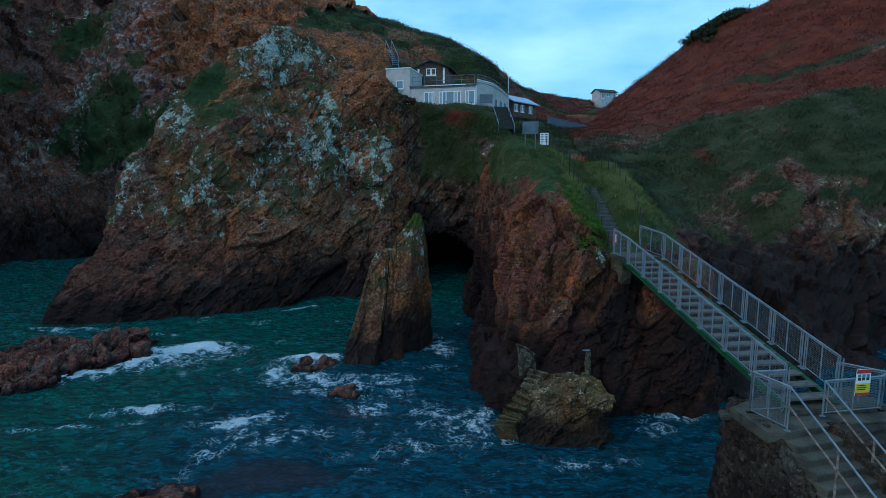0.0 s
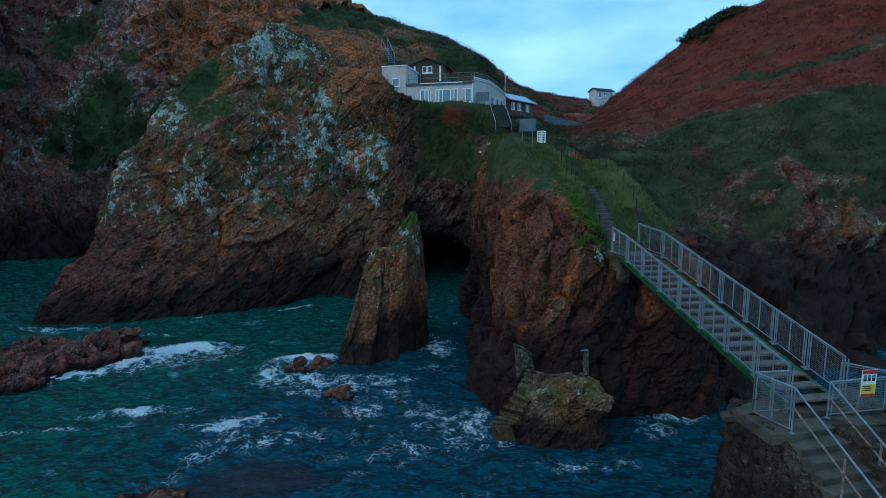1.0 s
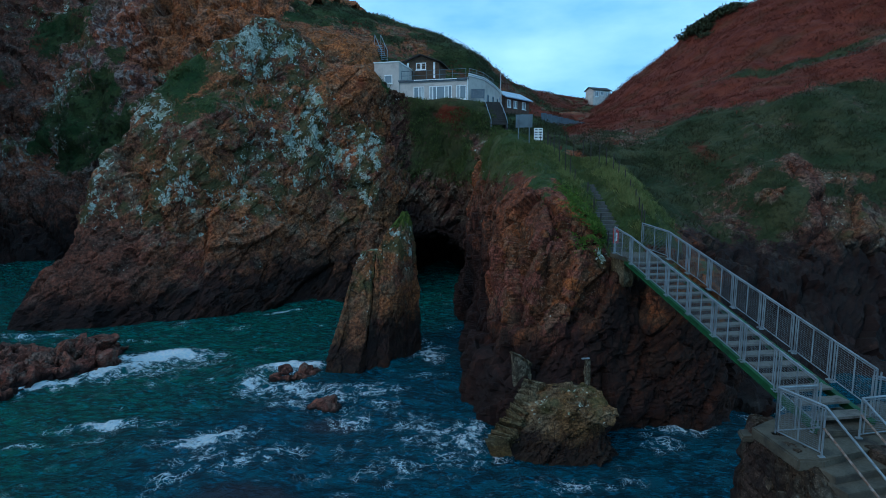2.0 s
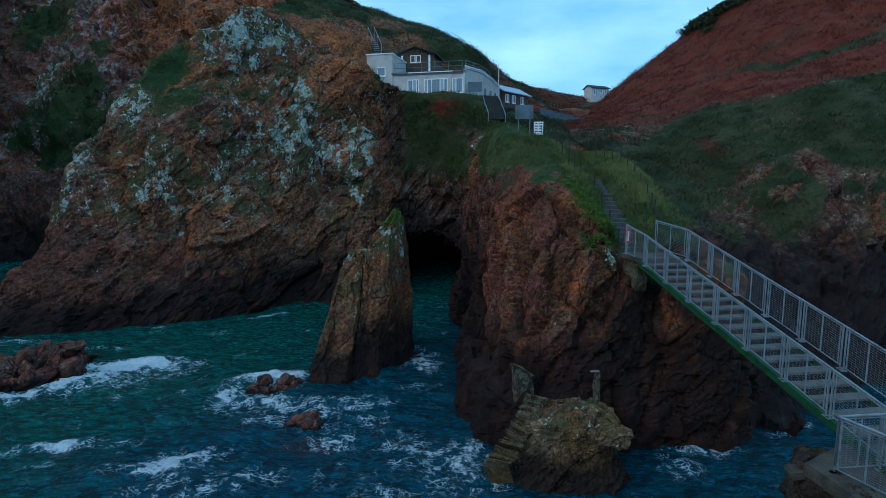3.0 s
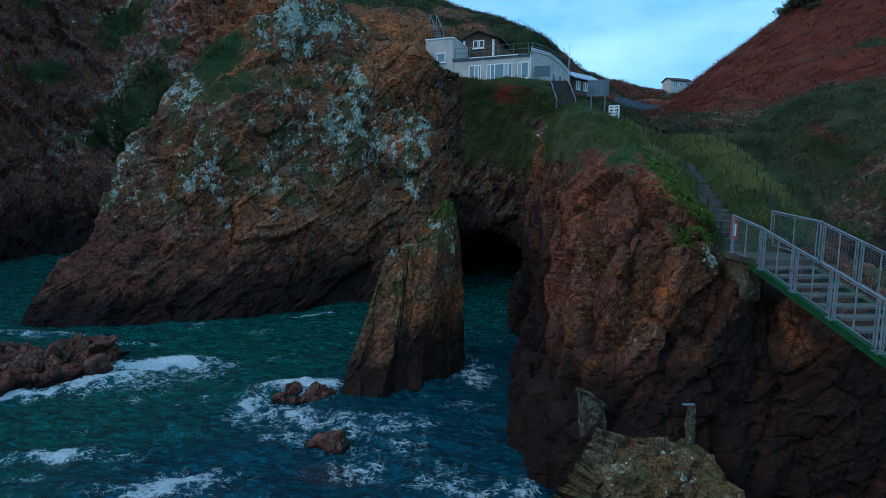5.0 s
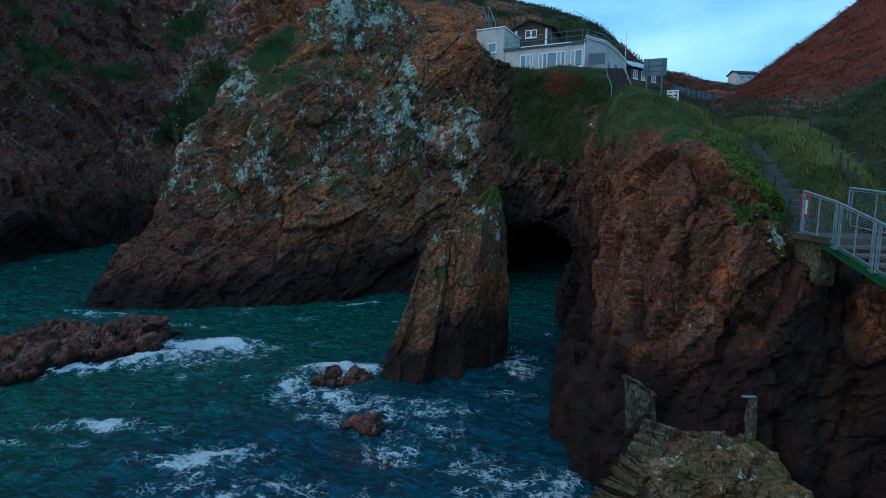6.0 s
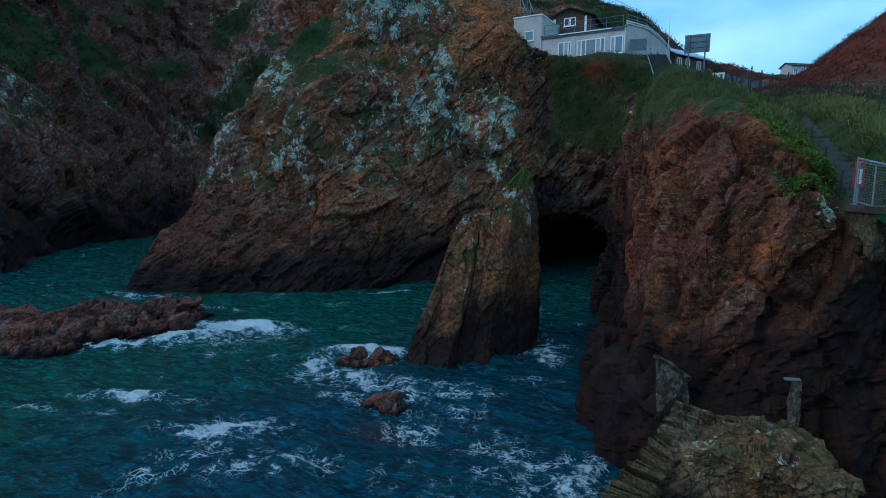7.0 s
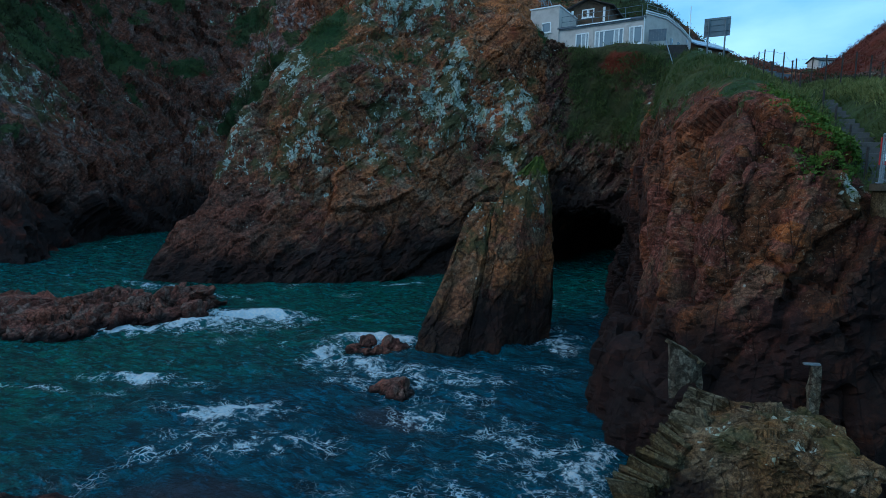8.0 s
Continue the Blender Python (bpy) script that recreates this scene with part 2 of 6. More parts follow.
def rock_material(name, red=(0.36, 0.10, 0.036), brown=(0.20, 0.078, 0.036), grey=(0.19, 0.135, 0.10), turn=(20, 35, 15), f=1.0, crack=0.25, maroon=(0.15, 0.045, 0.032), green=((0.025, 0.052, 0.016), (0.060, 0.072, 0.024))):
    """Jointed granite with lichen, moss and grass where the mesh carries it, and a black mask of tide band and painted
    shade.
    """
    m = material(name, 0.85, spec=0.16)
    k = Nodes(m)
    big = k.noise(0.13, 4)
    mid = k.noise(0.7, 6, 0.6)
    fine = k.noise(7 * f, 8, 0.65)
    grain = k.noise(30 * f, 4, 0.7)
    tone = k.attr("tone")
    # joints: long diagonal cracks, cross joints and a net of small polygons
    w = k.warped(0.05, 11.0, k.warped(0.12, 2.2, k.mapped((1.9, 0.8, 0.34), turn)))
    w2 = k.warped(0.05, 13.0, k.warped(0.11, 3.0, k.mapped((1.0, 0.55, 1.5), (turn[0] + 30, turn[1] + 50, turn[2]))))
    part_ = k.ramp(k.noise(0.45, 3), 0.44, 0.54)
    part2 = k.ramp(k.noise(0.8, 3), 0.44, 0.56)
    c1 = k.math("MAXIMUM", k.ramp(k.edge(0.6, w), 0.0, 0.022), part_)
    c2 = k.math("MAXIMUM", k.ramp(k.edge(1.5, w2), 0.0, 0.026, 0.25, 1.0), part2)
    w3 = k.warped(0.06, 13.0, k.warped(0.16, 3.0, k.mapped((1.0, 1.0, 0.75), turn)))
    c3 = k.math("MAXIMUM", k.ramp(k.edge(3.4 * f, w3), 0.0, 0.05, 0.4, 1.0), k.ramp(k.noise(0.5, 5), 0.38, 0.48))
    cr = k.math("MINIMUM", k.math("MINIMUM", c1, c2), c3)
    block = k.cell(1.5, w2)
    chip = k.cell(3.4 * f, w3)
    c = k.mix(k.ramp(k.math("ADD", big, k.math("MULTIPLY", tone, 0.35)), 0.38, 0.62), brown, red)
    c = k.mix(k.ramp(k.math("ADD", k.noise(0.3, 5, 0.6), k.math("MULTIPLY", k.math("SUBTRACT", block, 0.5), 0.2)), 0.48, 0.62, 0, 0.85), c, maroon)
    c = k.mix(k.ramp(k.math("ADD", mid, k.math("MULTIPLY", k.math("SUBTRACT", chip, 0.5), 0.22)), 0.5, 0.64, 0, 0.8), c, grey)
    c = k.mix(k.ramp(k.attr("ochre"), 0, 1, 0, 0.85), c, k.mix(k.ramp(mid, 0.4, 0.62), (0.27, 0.115, 0.040), (0.16, 0.085, 0.042)))
    c = k.mix(k.attr("orange"), c, k.mix(k.ramp(mid, 0.4, 0.6), (0.34, 0.10, 0.030), (0.21, 0.078, 0.034)))
    shade = k.math("ADD", k.math("MULTIPLY_ADD", tone, 0.75, 1.02), k.math("MULTIPLY", k.math("ADD", block, chip), 0.26))
    shade = k.math("SUBTRACT", shade, 0.3)
    shade = k.math("MULTIPLY", shade, k.ramp(fine, 0.38, 0.60, 1.32, 0.54))
    shade = k.math("MULTIPLY", shade, k.ramp(grain, 0.40, 0.60, 1.3, 0.66))
    c = k.gain(c, shade)
    c = k.mix(k.ramp(k.noise(2.3, 6, 0.65), 0.58, 0.70, 0, 0.28), c, (0.30, 0.16, 0.09))
    c = k.mix(k.math("MULTIPLY", k.attr("rust"), 0.85), c, k.gain(k.mix(k.ramp(mid, 0.4, 0.62), (0.14, 0.042, 0.025), (0.092, 0.039, 0.027)), shade))
    c = k.mix(k.ramp(k.noise(16 * f, 4, 0.7), 0.59, 0.66, 0, 0.45), c, (0.40, 0.30, 0.22))
    c = k.mix(k.ramp(cr, 0, 1, crack, 1.0), (0.014, 0.008, 0.006), c)
    lich = k.attr("lichen")
    moss = k.ramp(k.math("ADD", k.noise(0.55, 6, 0.65), k.math("MULTIPLY", lich, 0.2)), 0.58, 0.70, 0, 0.75)
    c = k.mix(k.math("MULTIPLY", moss, k.ramp(lich, 0.1, 0.4)), c, k.mix(fine, (0.085, 0.088, 0.030), (0.035, 0.038, 0.018)))
    lv = k.mapped((1.25, 1.0, 0.6), (0, 28, 0))
    ln = k.math("MULTIPLY_ADD", k.noise(0.75, 6, 0.62, lv), 2.6, -1.3)
    ln = k.math("ADD", ln, k.math("MULTIPLY_ADD", k.noise(4.6, 8, 0.72, lv), 2.0, -1.0))
    ln = k.math("ADD", ln, k.math("MULTIPLY_ADD", block, 0.4, -0.2))
    lm = k.ramp(k.math("ADD", k.math("ADD", ln, lich), k.math("MULTIPLY_ADD", chip, 0.3, -0.15)), 0.86, 0.95)
    dot = k.ramp(k.edge(3.2, k.warped(0.25, 5.0), "F1"), 0.10, 0.20, 1.0, 0.0)
    dot = k.math("MULTIPLY", dot, k.ramp(k.math("ADD", k.noise(0.7, 4), k.math("MULTIPLY", lich, 0.3)), 0.6, 0.68))
    lm = k.math("MAXIMUM", lm, dot)
    lcol = k.mix(k.ramp(k.noise(5, 6, 0.7), 0.40, 0.58), (0.50, 0.51, 0.44), (0.22, 0.235, 0.19))
    lcol = k.mix(k.ramp(k.noise(0.8, 3), 0.50, 0.64, 0, 0.6), lcol, (0.21, 0.22, 0.11))
    c = k.mix(k.math("MULTIPLY", lm, k.ramp(cr, 0.15, 0.9)), c, lcol)
    # near-black mask: tide band, and painted shade on headland, gully and right slope
    wet_shade = k.ramp(k.math("ADD", k.attr("wet_shade"), k.math("MULTIPLY", k.math("SUBTRACT", k.noise(0.8, 6), 0.5), 1.4)), 0.25, 0.9)
    c = k.mix(k.math("MULTIPLY", wet_shade, 0.9), c, k.mix(mid, (0.013, 0.006, 0.005), (0.009, 0.006, 0.007)))
    gm = k.ramp(k.math("ADD", k.attr("grass"), k.math("MULTIPLY", k.math("SUBTRACT", k.noise(1.3, 8, 0.7), 0.5), 1.3)), 0.42, 0.62)
    gcol = k.mix(k.ramp(k.noise(0.35, 5), 0.35, 0.65), *green)
    gcol = k.mix(k.ramp(k.noise(4, 6, 0.7), 0.4, 0.7, 0, 0.7), gcol, (0.015, 0.022, 0.010))
    c = k.mix(gm, c, gcol)
    bm_ = k.ramp(k.math("ADD", k.attr("bracken"), k.math("MULTIPLY", k.math("SUBTRACT", k.noise(0.5, 8, 0.65), 0.5), 1.1)), 0.4, 0.62)
    bcol = k.mix(k.ramp(k.noise(0.6, 6, 0.6), 0.35, 0.65), (0.115, 0.021, 0.013), (0.175, 0.036, 0.018))
    bcol = k.mix(k.ramp(k.noise(0.22, 5, 0.6), 0.5, 0.66, 0, 0.4), bcol, (0.055, 0.042, 0.018))
    bcol = k.mix(k.ramp(k.noise(5, 6, 0.7), 0.45, 0.7, 0, 0.4), bcol, (0.04, 0.013, 0.009))
    c = k.mix(bm_, c, bcol)
    k.color(c)
    k.rough(k.ramp(wet_shade, 0, 1, 0.92, 0.8))
    k.bump(cr, 0.7, 0.08)
    k.bump(k.math("ADD", fine, k.math("MULTIPLY", grain, 0.3)), 1.0, 0.06 / f)
    return m


def plain(name, base, dark, scale=3.0, rough=0.8, metal=0.0, bump=0.3, grainscale=40, spec=0.4, local=False):
    """A worn surface: two tones, stains and fine grain."""
    m = material(name, rough, base, metal, spec)
    k = Nodes(m)
    if local:
        k.local()
    c = k.mix(k.ramp(k.noise(scale, 6, 0.65), 0.4, 0.72), base, dark)
    g = k.noise(grainscale, 5, 0.7)
    c = k.mix(k.ramp(g, 0.4, 0.75, 0, 0.35), c, dark)
    k.color(c)
    k.rough(k.ramp(g, 0.3, 0.7, max(0.05, rough - 0.12), min(1, rough + 0.1)))
    k.bump(g, bump, 0.01)
    return m


M_ROCK = rock_material("rock_red_granite", (0.30, 0.090, 0.034), (0.20, 0.076, 0.036), (0.18, 0.125, 0.085), f=0.6)
M_ROCK_PIN = rock_material("rock_pinnacle", (0.31, 0.092, 0.032), (0.17, 0.064, 0.029), (0.17, 0.098, 0.058), (10, 30, 30), 0.8, green=((0.05, 0.080, 0.012), (0.14, 0.135, 0.022)))
M_ROCK_HEAD = rock_material("rock_headland", (0.27, 0.073, 0.021), (0.125, 0.043, 0.018), (0.14, 0.072, 0.040), (15, 32, 25), 0.8, green=((0.034, 0.058, 0.015), (0.076, 0.080, 0.027)))
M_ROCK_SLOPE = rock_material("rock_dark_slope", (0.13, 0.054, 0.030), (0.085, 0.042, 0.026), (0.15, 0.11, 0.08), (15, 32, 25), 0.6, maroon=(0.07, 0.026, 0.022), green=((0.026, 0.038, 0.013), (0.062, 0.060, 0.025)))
M_ROCK_GREY = rock_material("rock_grey_granite", (0.31, 0.092, 0.046), (0.18, 0.095, 0.066), (0.30, 0.245, 0.225), (10, -30, 40), 0.45, maroon=(0.13, 0.055, 0.05))
M_ROCK_REEF = rock_material("rock_reef", (0.19, 0.058, 0.036), (0.105, 0.042, 0.032), (0.14, 0.088, 0.07), (70, 10, 20))
M_ROCK_PALE = rock_material("rock_pale", (0.12, 0.070, 0.026), (0.066, 0.044, 0.022), (0.15, 0.122, 0.078), (5, 60, 20), 1.4, 0.4, (0.08, 0.06, 0.03))
M_MASONRY = rock_material("dark_masonry", (0.060, 0.036, 0.022), (0.036, 0.027, 0.019), (0.075, 0.062, 0.046), (5, 60, 20), 1.6, 0.5, (0.05, 0.03, 0.024))
M_CONC = plain("concrete", (0.098, 0.080, 0.056), (0.020, 0.015, 0.011), 1.1, 0.85, bump=0.9, grainscale=22)
M_STAINED_STONE = rock_material("stained_stone", (0.10, 0.075, 0.045), (0.06, 0.045, 0.03), (0.17, 0.14, 0.10), (5, 10, 20), 2.0, 0.5, (0.05, 0.035, 0.025))
M_STAIN_SHADE = plain("stain_shade_concrete", (0.085, 0.065, 0.045), (0.04, 0.03, 0.024), 2.2, 0.9, bump=0.6)
M_STEP = plain("dark_step", (0.10, 0.098, 0.095), (0.06, 0.055, 0.05), 3, 0.9)
M_GALV = plain("galvanised_steel", (0.26, 0.295, 0.32), (0.13, 0.15, 0.165), 3, 0.5, 0.4, 0.1)
M_WIRE = plain("dull_wire", (0.16, 0.175, 0.19), (0.10, 0.11, 0.12), 5, 0.6, 0.3)
M_GREEN = plain("green_paint", (0.012, 0.085, 0.03), (0.008, 0.035, 0.016), 3, 0.6, spec=0.25)
M_TREAD = plain("weathered_tread", (0.155, 0.138, 0.12), (0.06, 0.05, 0.042), 4, 0.85)
M_RUST = plain("rusty_iron", (0.16, 0.075, 0.045), (0.30, 0.27, 0.25), 9, 0.8, 0.1)
M_WHITE = plain("white_render", (0.60, 0.525, 0.48), (0.45, 0.39, 0.355), 1.2, 0.9, bump=0.25)
M_FRAME = plain("white_frame", (0.90, 0.90, 0.89), (0.76, 0.76, 0.75), 3, 0.5, bump=0.05)
# glass and curtain are lightened: the pale sky reflection is in their colour
M_GLASS = material("window_glass", 0.08, (0.17, 0.21, 0.24), 0.0, 0.8)
M_CURTAIN = plain("net_curtain", (0.40, 0.44, 0.46), (0.27, 0.30, 0.32), 6, 0.6, spec=0.7)
M_TIMBER = plain("brown_timber", (0.105, 0.062, 0.036), (0.06, 0.036, 0.022), 4, 0.8)
M_DARKWOOD = plain("dark_wood", (0.05, 0.04, 0.035), (0.025, 0.02, 0.018), 5, 0.85)
# pale blue includes the sky that the sheet roof reflects
M_SLATE = plain("blue_grey_roof", (0.32, 0.38, 0.46), (0.24, 0.28, 0.34), 2, 0.35)
M_FENCE = plain("blue_grey_board", (0.13, 0.16, 0.19), (0.08, 0.095, 0.11), 2, 0.7)
M_SCREEN = plain("dark_grey_board", (0.10, 0.115, 0.125), (0.07, 0.08, 0.088), 2, 0.8)
M_SIGNBACK = plain("grey_sign_back", (0.15, 0.19, 0.21), (0.10, 0.12, 0.14), 2, 0.5, 0.2)
M_RED = plain("red_print", (0.55, 0.03, 0.03), (0.45, 0.03, 0.03), 3, 0.5, bump=0.02)
M_YELLOW = plain("yellow_print", (0.75, 0.55, 0.04), (0.68, 0.48, 0.04), 3, 0.5, bump=0.02)
M_PAPER = plain("white_print", (0.8, 0.8, 0.78), (0.7, 0.7, 0.68), 3, 0.5, bump=0.02)
M_PICTO = plain("blue_green_print", (0.05, 0.22, 0.25), (0.04, 0.16, 0.18), 3, 0.5, bump=0.02)
M_INK = material("black_print", 0.6, (0.02, 0.02, 0.02))
M_BRICK = plain("brown_wall", (0.16, 0.085, 0.06), (0.09, 0.05, 0.04), 3, 0.9)


def leaf_material(name, a, b, scale=0.8, tint=None):
    m = material(name, 0.7, a, spec=0.2)
    k = Nodes(m)
    rnd = k.geo.outputs["Random Per Island"]
    c = k.mix(rnd, a, b)
    c = k.mix(k.ramp(k.noise(scale, 5), 0.4, 0.65, 0, 0.5), c, tuple(0.6 * v for v in a))
    if tint:
        c = k.mix(k.ramp(k.noise(0.22, 5, 0.6), 0.5, 0.66, 0, 0.4), c, tint)
    k.color(c)
    return m


M_GRASS = leaf_material("grass_blades", (0.044, 0.080, 0.018), (0.115, 0.115, 0.036))
M_DRYGRASS = leaf_material("pale_grass_blades", (0.12, 0.15, 0.042), (0.23, 0.22, 0.08))
M_BRACKEN = leaf_material("bracken_fronds", (0.11, 0.020, 0.013), (0.18, 0.036, 0.018), 0.8, (0.055, 0.042, 0.018))
M_SCRUB = leaf_material("scrub_leaves", (0.024, 0.033, 0.013), (0.056, 0.055, 0.023))
M_IVY = leaf_material("creeper_leaves", (0.045, 0.10, 0.012), (0.13, 0.18, 0.026))


def water_material():
    m = material("sea_water", 0.08, (0.0, 0.05, 0.05), spec=0.5)
    k = Nodes(m)
    k.b.inputs["IOR"].default_value = 1.33
    f = k.attr("foam")
    w = k.warped(0.55, 0.8, k.mapped((1.0, 1.25, 1.0), (0, 0, 22)))
    patch = k.math("MULTIPLY", k.math("SUBTRACT", k.noise(0.42, 5, 0.6), 0.53), 1.6)
    amount = k.math("MAXIMUM", k.math("ADD", f, patch), 0.0)
    # lace: a net of filaments that widen where the sea breaks
    lace = None
    w2 = k.warped(0.9, 0.9, k.warped(0.22, 3.5, k.mapped((1.0, 1.35, 1.0), (0, 0, 22))))
    for scale, width in ((0.75, 0.06), (1.9, 0.085), (4.5, 0.10)):
        d = k.math("DIVIDE", k.edge(scale, w2), k.math("MULTIPLY_ADD", amount, width, 0.002))
        line = k.ramp(d, 0.2, 1.1, 1.0, 0.0)
        lace = line if lace is None else k.math("MAXIMUM", lace, line)
    lace = k.math("MULTIPLY", lace, k.ramp(k.noise(1.7, 7, 0.72), 0.46, 0.58))
    lace = k.math("MULTIPLY", lace, k.ramp(amount, 0.08, 0.5, 0.0, 1.0))
    core = k.ramp(k.math("ADD", f, k.math("MULTIPLY", k.math("SUBTRACT", k.noise(1.5, 10, 0.76, w), 0.5), 4.2)), 0.95, 1.4)
    foam = k.math("MAXIMUM", lace, core)
    deep = k.mix(k.ramp(k.attr("teal"), 0.0, 1.0), (0.0, 0.070, 0.100), (0.0, 0.108, 0.072))
    # dark sides of the waves, painted into the water's colour
    chop = k.noise(0.8, 7, 0.68, k.mapped((1, 2.6, 1), (0, 0, 18)))
    deep = k.mix(k.ramp(chop, 0.42, 0.58, 0, 0.85), deep, k.mix(0.8, deep, (0.0, 0.006, 0.014)))
    # sky glints on the ripples, painted as paler blue patches
    deep = k.mix(k.ramp(k.noise(2.4, 7, 0.72, k.mapped((1, 2.2, 1), (0, 0, 24))), 0.51, 0.62, 0, 0.7), deep, k.mix(k.attr("teal"), (0.0, 0.15, 0.25), (0.0, 0.19, 0.22)))
    deep = k.mix(k.ramp(amount, 0.2, 1.2, 0, 0.6), deep, (0.0, 0.12, 0.18))
    # a brown shoal shows through the shallow water
    deep = k.mix(k.ramp(k.math("ADD", k.attr("shoal"), k.math("MULTIPLY_ADD", k.noise(1.2, 6, 0.65), 1.2, -0.6)), 0.3, 0.7, 0, 0.75), deep, k.mix(k.noise(2.5, 5), (0.055, 0.028, 0.03), (0.02, 0.03, 0.045)))
    white = k.mix(k.ramp(k.noise(6.5, 6, 0.7), 0.4, 0.6), (0.97, 0.99, 1.0), (0.68, 0.84, 0.93))
    k.color(k.mix(foam, deep, white))
    k.rough(k.ramp(foam, 0, 1, 0.1, 0.8))
    k.bump(k.noise(0.9, 7, 0.6, k.mapped((1, 1.7, 1), (0, 0, 20))), 1.0, 0.75)
    k.bump(k.noise(3.2, 7, 0.66, k.mapped((1, 1.9, 1), (0, 0, 12))), 1.0, 0.26)
    k.bump(k.noise(9.0, 5, 0.6, k.mapped((1, 2.3, 1), (0, 0, 26))), 1.0, 0.07)
    k.bump(foam, 0.7, 0.08)
    return m


M_WATER = water_material()


# ---- sea ----
def smooth(v, lo, hi):
    t = np.clip((v - lo) / (hi - lo), 0, 1)
    return t * t * (3 - 2 * t)


def stretched(lo, hi, step, far):
    core = np.arange(lo, hi + step / 2, step)
    grow = np.cumsum(step * 1.18 ** np.arange(1, 60))
    grow = grow[grow < far]
    return np.concatenate((lo - grow[::-1], core, hi + grow))


def foam_field(x, y):
    """Where the swell breaks: round the reef, the stack and the rocks, and in drifting patches."""
    f = np.full(x.shape, 0.06)
    for cx, cy, sx, sy, turn, a in (
            (-18.6, 33.9, 2.2, 0.8, 22, 1.9), (-19.4, 31.6, 1.6, 0.5, 35, 1.2), (-17.5, 32.0, 4.0, 1.6, 20, 0.6), (-22.8, 28.9, 2.6, 0.55, 28, 1.4), (-20.5, 29.6, 3.0, 0.9, 25, 0.5), (-17.0, 34.5, 2.2, 0.9, 10, 0.7), (-29.5, 38.2, 3.0, 0.6, 5, 0.9), (-24.5, 36.8, 3.0, 0.4, 5, 0.6),
            (-9.0, 32.3, 1.9, 0.65, 15, 1.9), (-8.6, 29.4, 2.2, 0.9, -8, 0.7), (-10.9, 30.2, 0.7, 1.3, 0, 0.8), (-4.4, 25.6, 0.9, 0.6, 10, 0.9), (-4.6, 28.6, 1.9, 1.5, 0, 0.42), (-6.8, 28.4, 4.0, 1.8, 0, 0.35),
            (-1.5, 36.0, 1.0, 2.0, 20, 1.15), (-1.0, 31.5, 0.8, 0.6, 0, 0.6), (1.2, 25.0, 0.7, 1.2, -20, 1.0), (0.2, 23.8, 1.8, 1.2, -20, 0.42), (2.4, 22.8, 1.3, 0.6, 20, 0.55),
            (-0.6, 42.5, 0.8, 1.0, 0, 0.4), (-14.5, 46.0, 1.9, 0.35, 32, 1.0), (10.5, 25.4, 1.3, 0.4, 10, 0.95), (8.9, 24.0, 0.8, 0.8, -30, 0.7), (15.3, 27.6, 1.4, 0.4, 25, 0.7),
            (-9.8, 23.4, 1.8, 0.8, 22, 1.3), (-8.8, 21.6, 2.2, 0.8, 25, 0.55), (-7.0, 22.4, 1.8, 0.8, 35, 0.5), (-15.2, 24.6, 1.8, 0.4, 12, 1.2), (-18.0, 22.6, 2.5, 0.4, 12, 0.6), (-2.0, 21.5, 2.5, 1.2, -15, 0.35),
            (-1.5, 25.5, 1.2, 2.0, 20, 0.45), (26.0, 36.5, 1.5, 0.5, 10, 0.9), (6.0, 20.8, 2.0, 0.5, 5, 0.5), (-21, 19, 3, .6, 15, .5), (-12, 17, 3, .8, 25, .5)):
        c, s = math.cos(radians(turn)), math.sin(radians(turn))
        dx, dy = x - cx, y - cy
        f += 1.1 * a * np.exp(-(((dx * c + dy * s) / sx) ** 2 + ((dy * c - dx * s) / sy) ** 2))
    return f


def build_sea():
    xs, ys = stretched(-62, 34, 0.2, 2500), stretched(6, 72, 0.2, 2500)
    X, Y = np.meshgrid(xs, ys)
    x, y = X.ravel(), Y.ravel()
    core = np.clip(1 - np.maximum(np.abs(x + 14) - 46, 0) / 30, 0, 1) * np.clip(1 - np.maximum(np.abs(y - 39) - 33, 0) / 30, 0, 1)
    p = np.stack((x, y, 0 * x), 1)
    c, s = math.cos(radians(20)), math.sin(radians(20))
    q = np.stack((x * c + y * s, 1.7 * (y * c - x * s), 0 * x), 1)
    foam = foam_field(x, y)
    z = core * (0.2 * fbm(q * 0.28, 3, 5) + 0.10 * (1 - np.abs(fbm(q * 0.9, 3, 9))) + 0.13 * np.clip(foam, 0, 1.4) * (0.6 + fbm(p * 1.4, 3, 31)))
    z -= 0.05
    teal = smooth(-x + 0.35 * (y - 30), 2, 15) + 0.35 * fbm(p * 0.08, 3, 61)
    shoal = np.exp(-(((x + 6.6) / 2.6) ** 2 + ((y - 19.3) / 1.1) ** 2)) + np.exp(-(((x + 5.2) / 1.4) ** 2 + ((y - 25.4) / 0.7) ** 2)) + 0.8 * np.exp(-(((x + 10.0) / 2.2) ** 2 + ((y - 17.6) / 1.2) ** 2))
    me = mesh_of("sea", np.stack((x, y, z), 1), quads(len(ys), len(xs)), M_WATER, attrs={"foam": foam, "teal": teal, "shoal": shoal})
    tagged(new("water", me), "dark teal choppy sea with white foam round the rocks", "sea", kind="structure")


build_sea()


# ---- cliffs and hills ----
SURFACES = {}


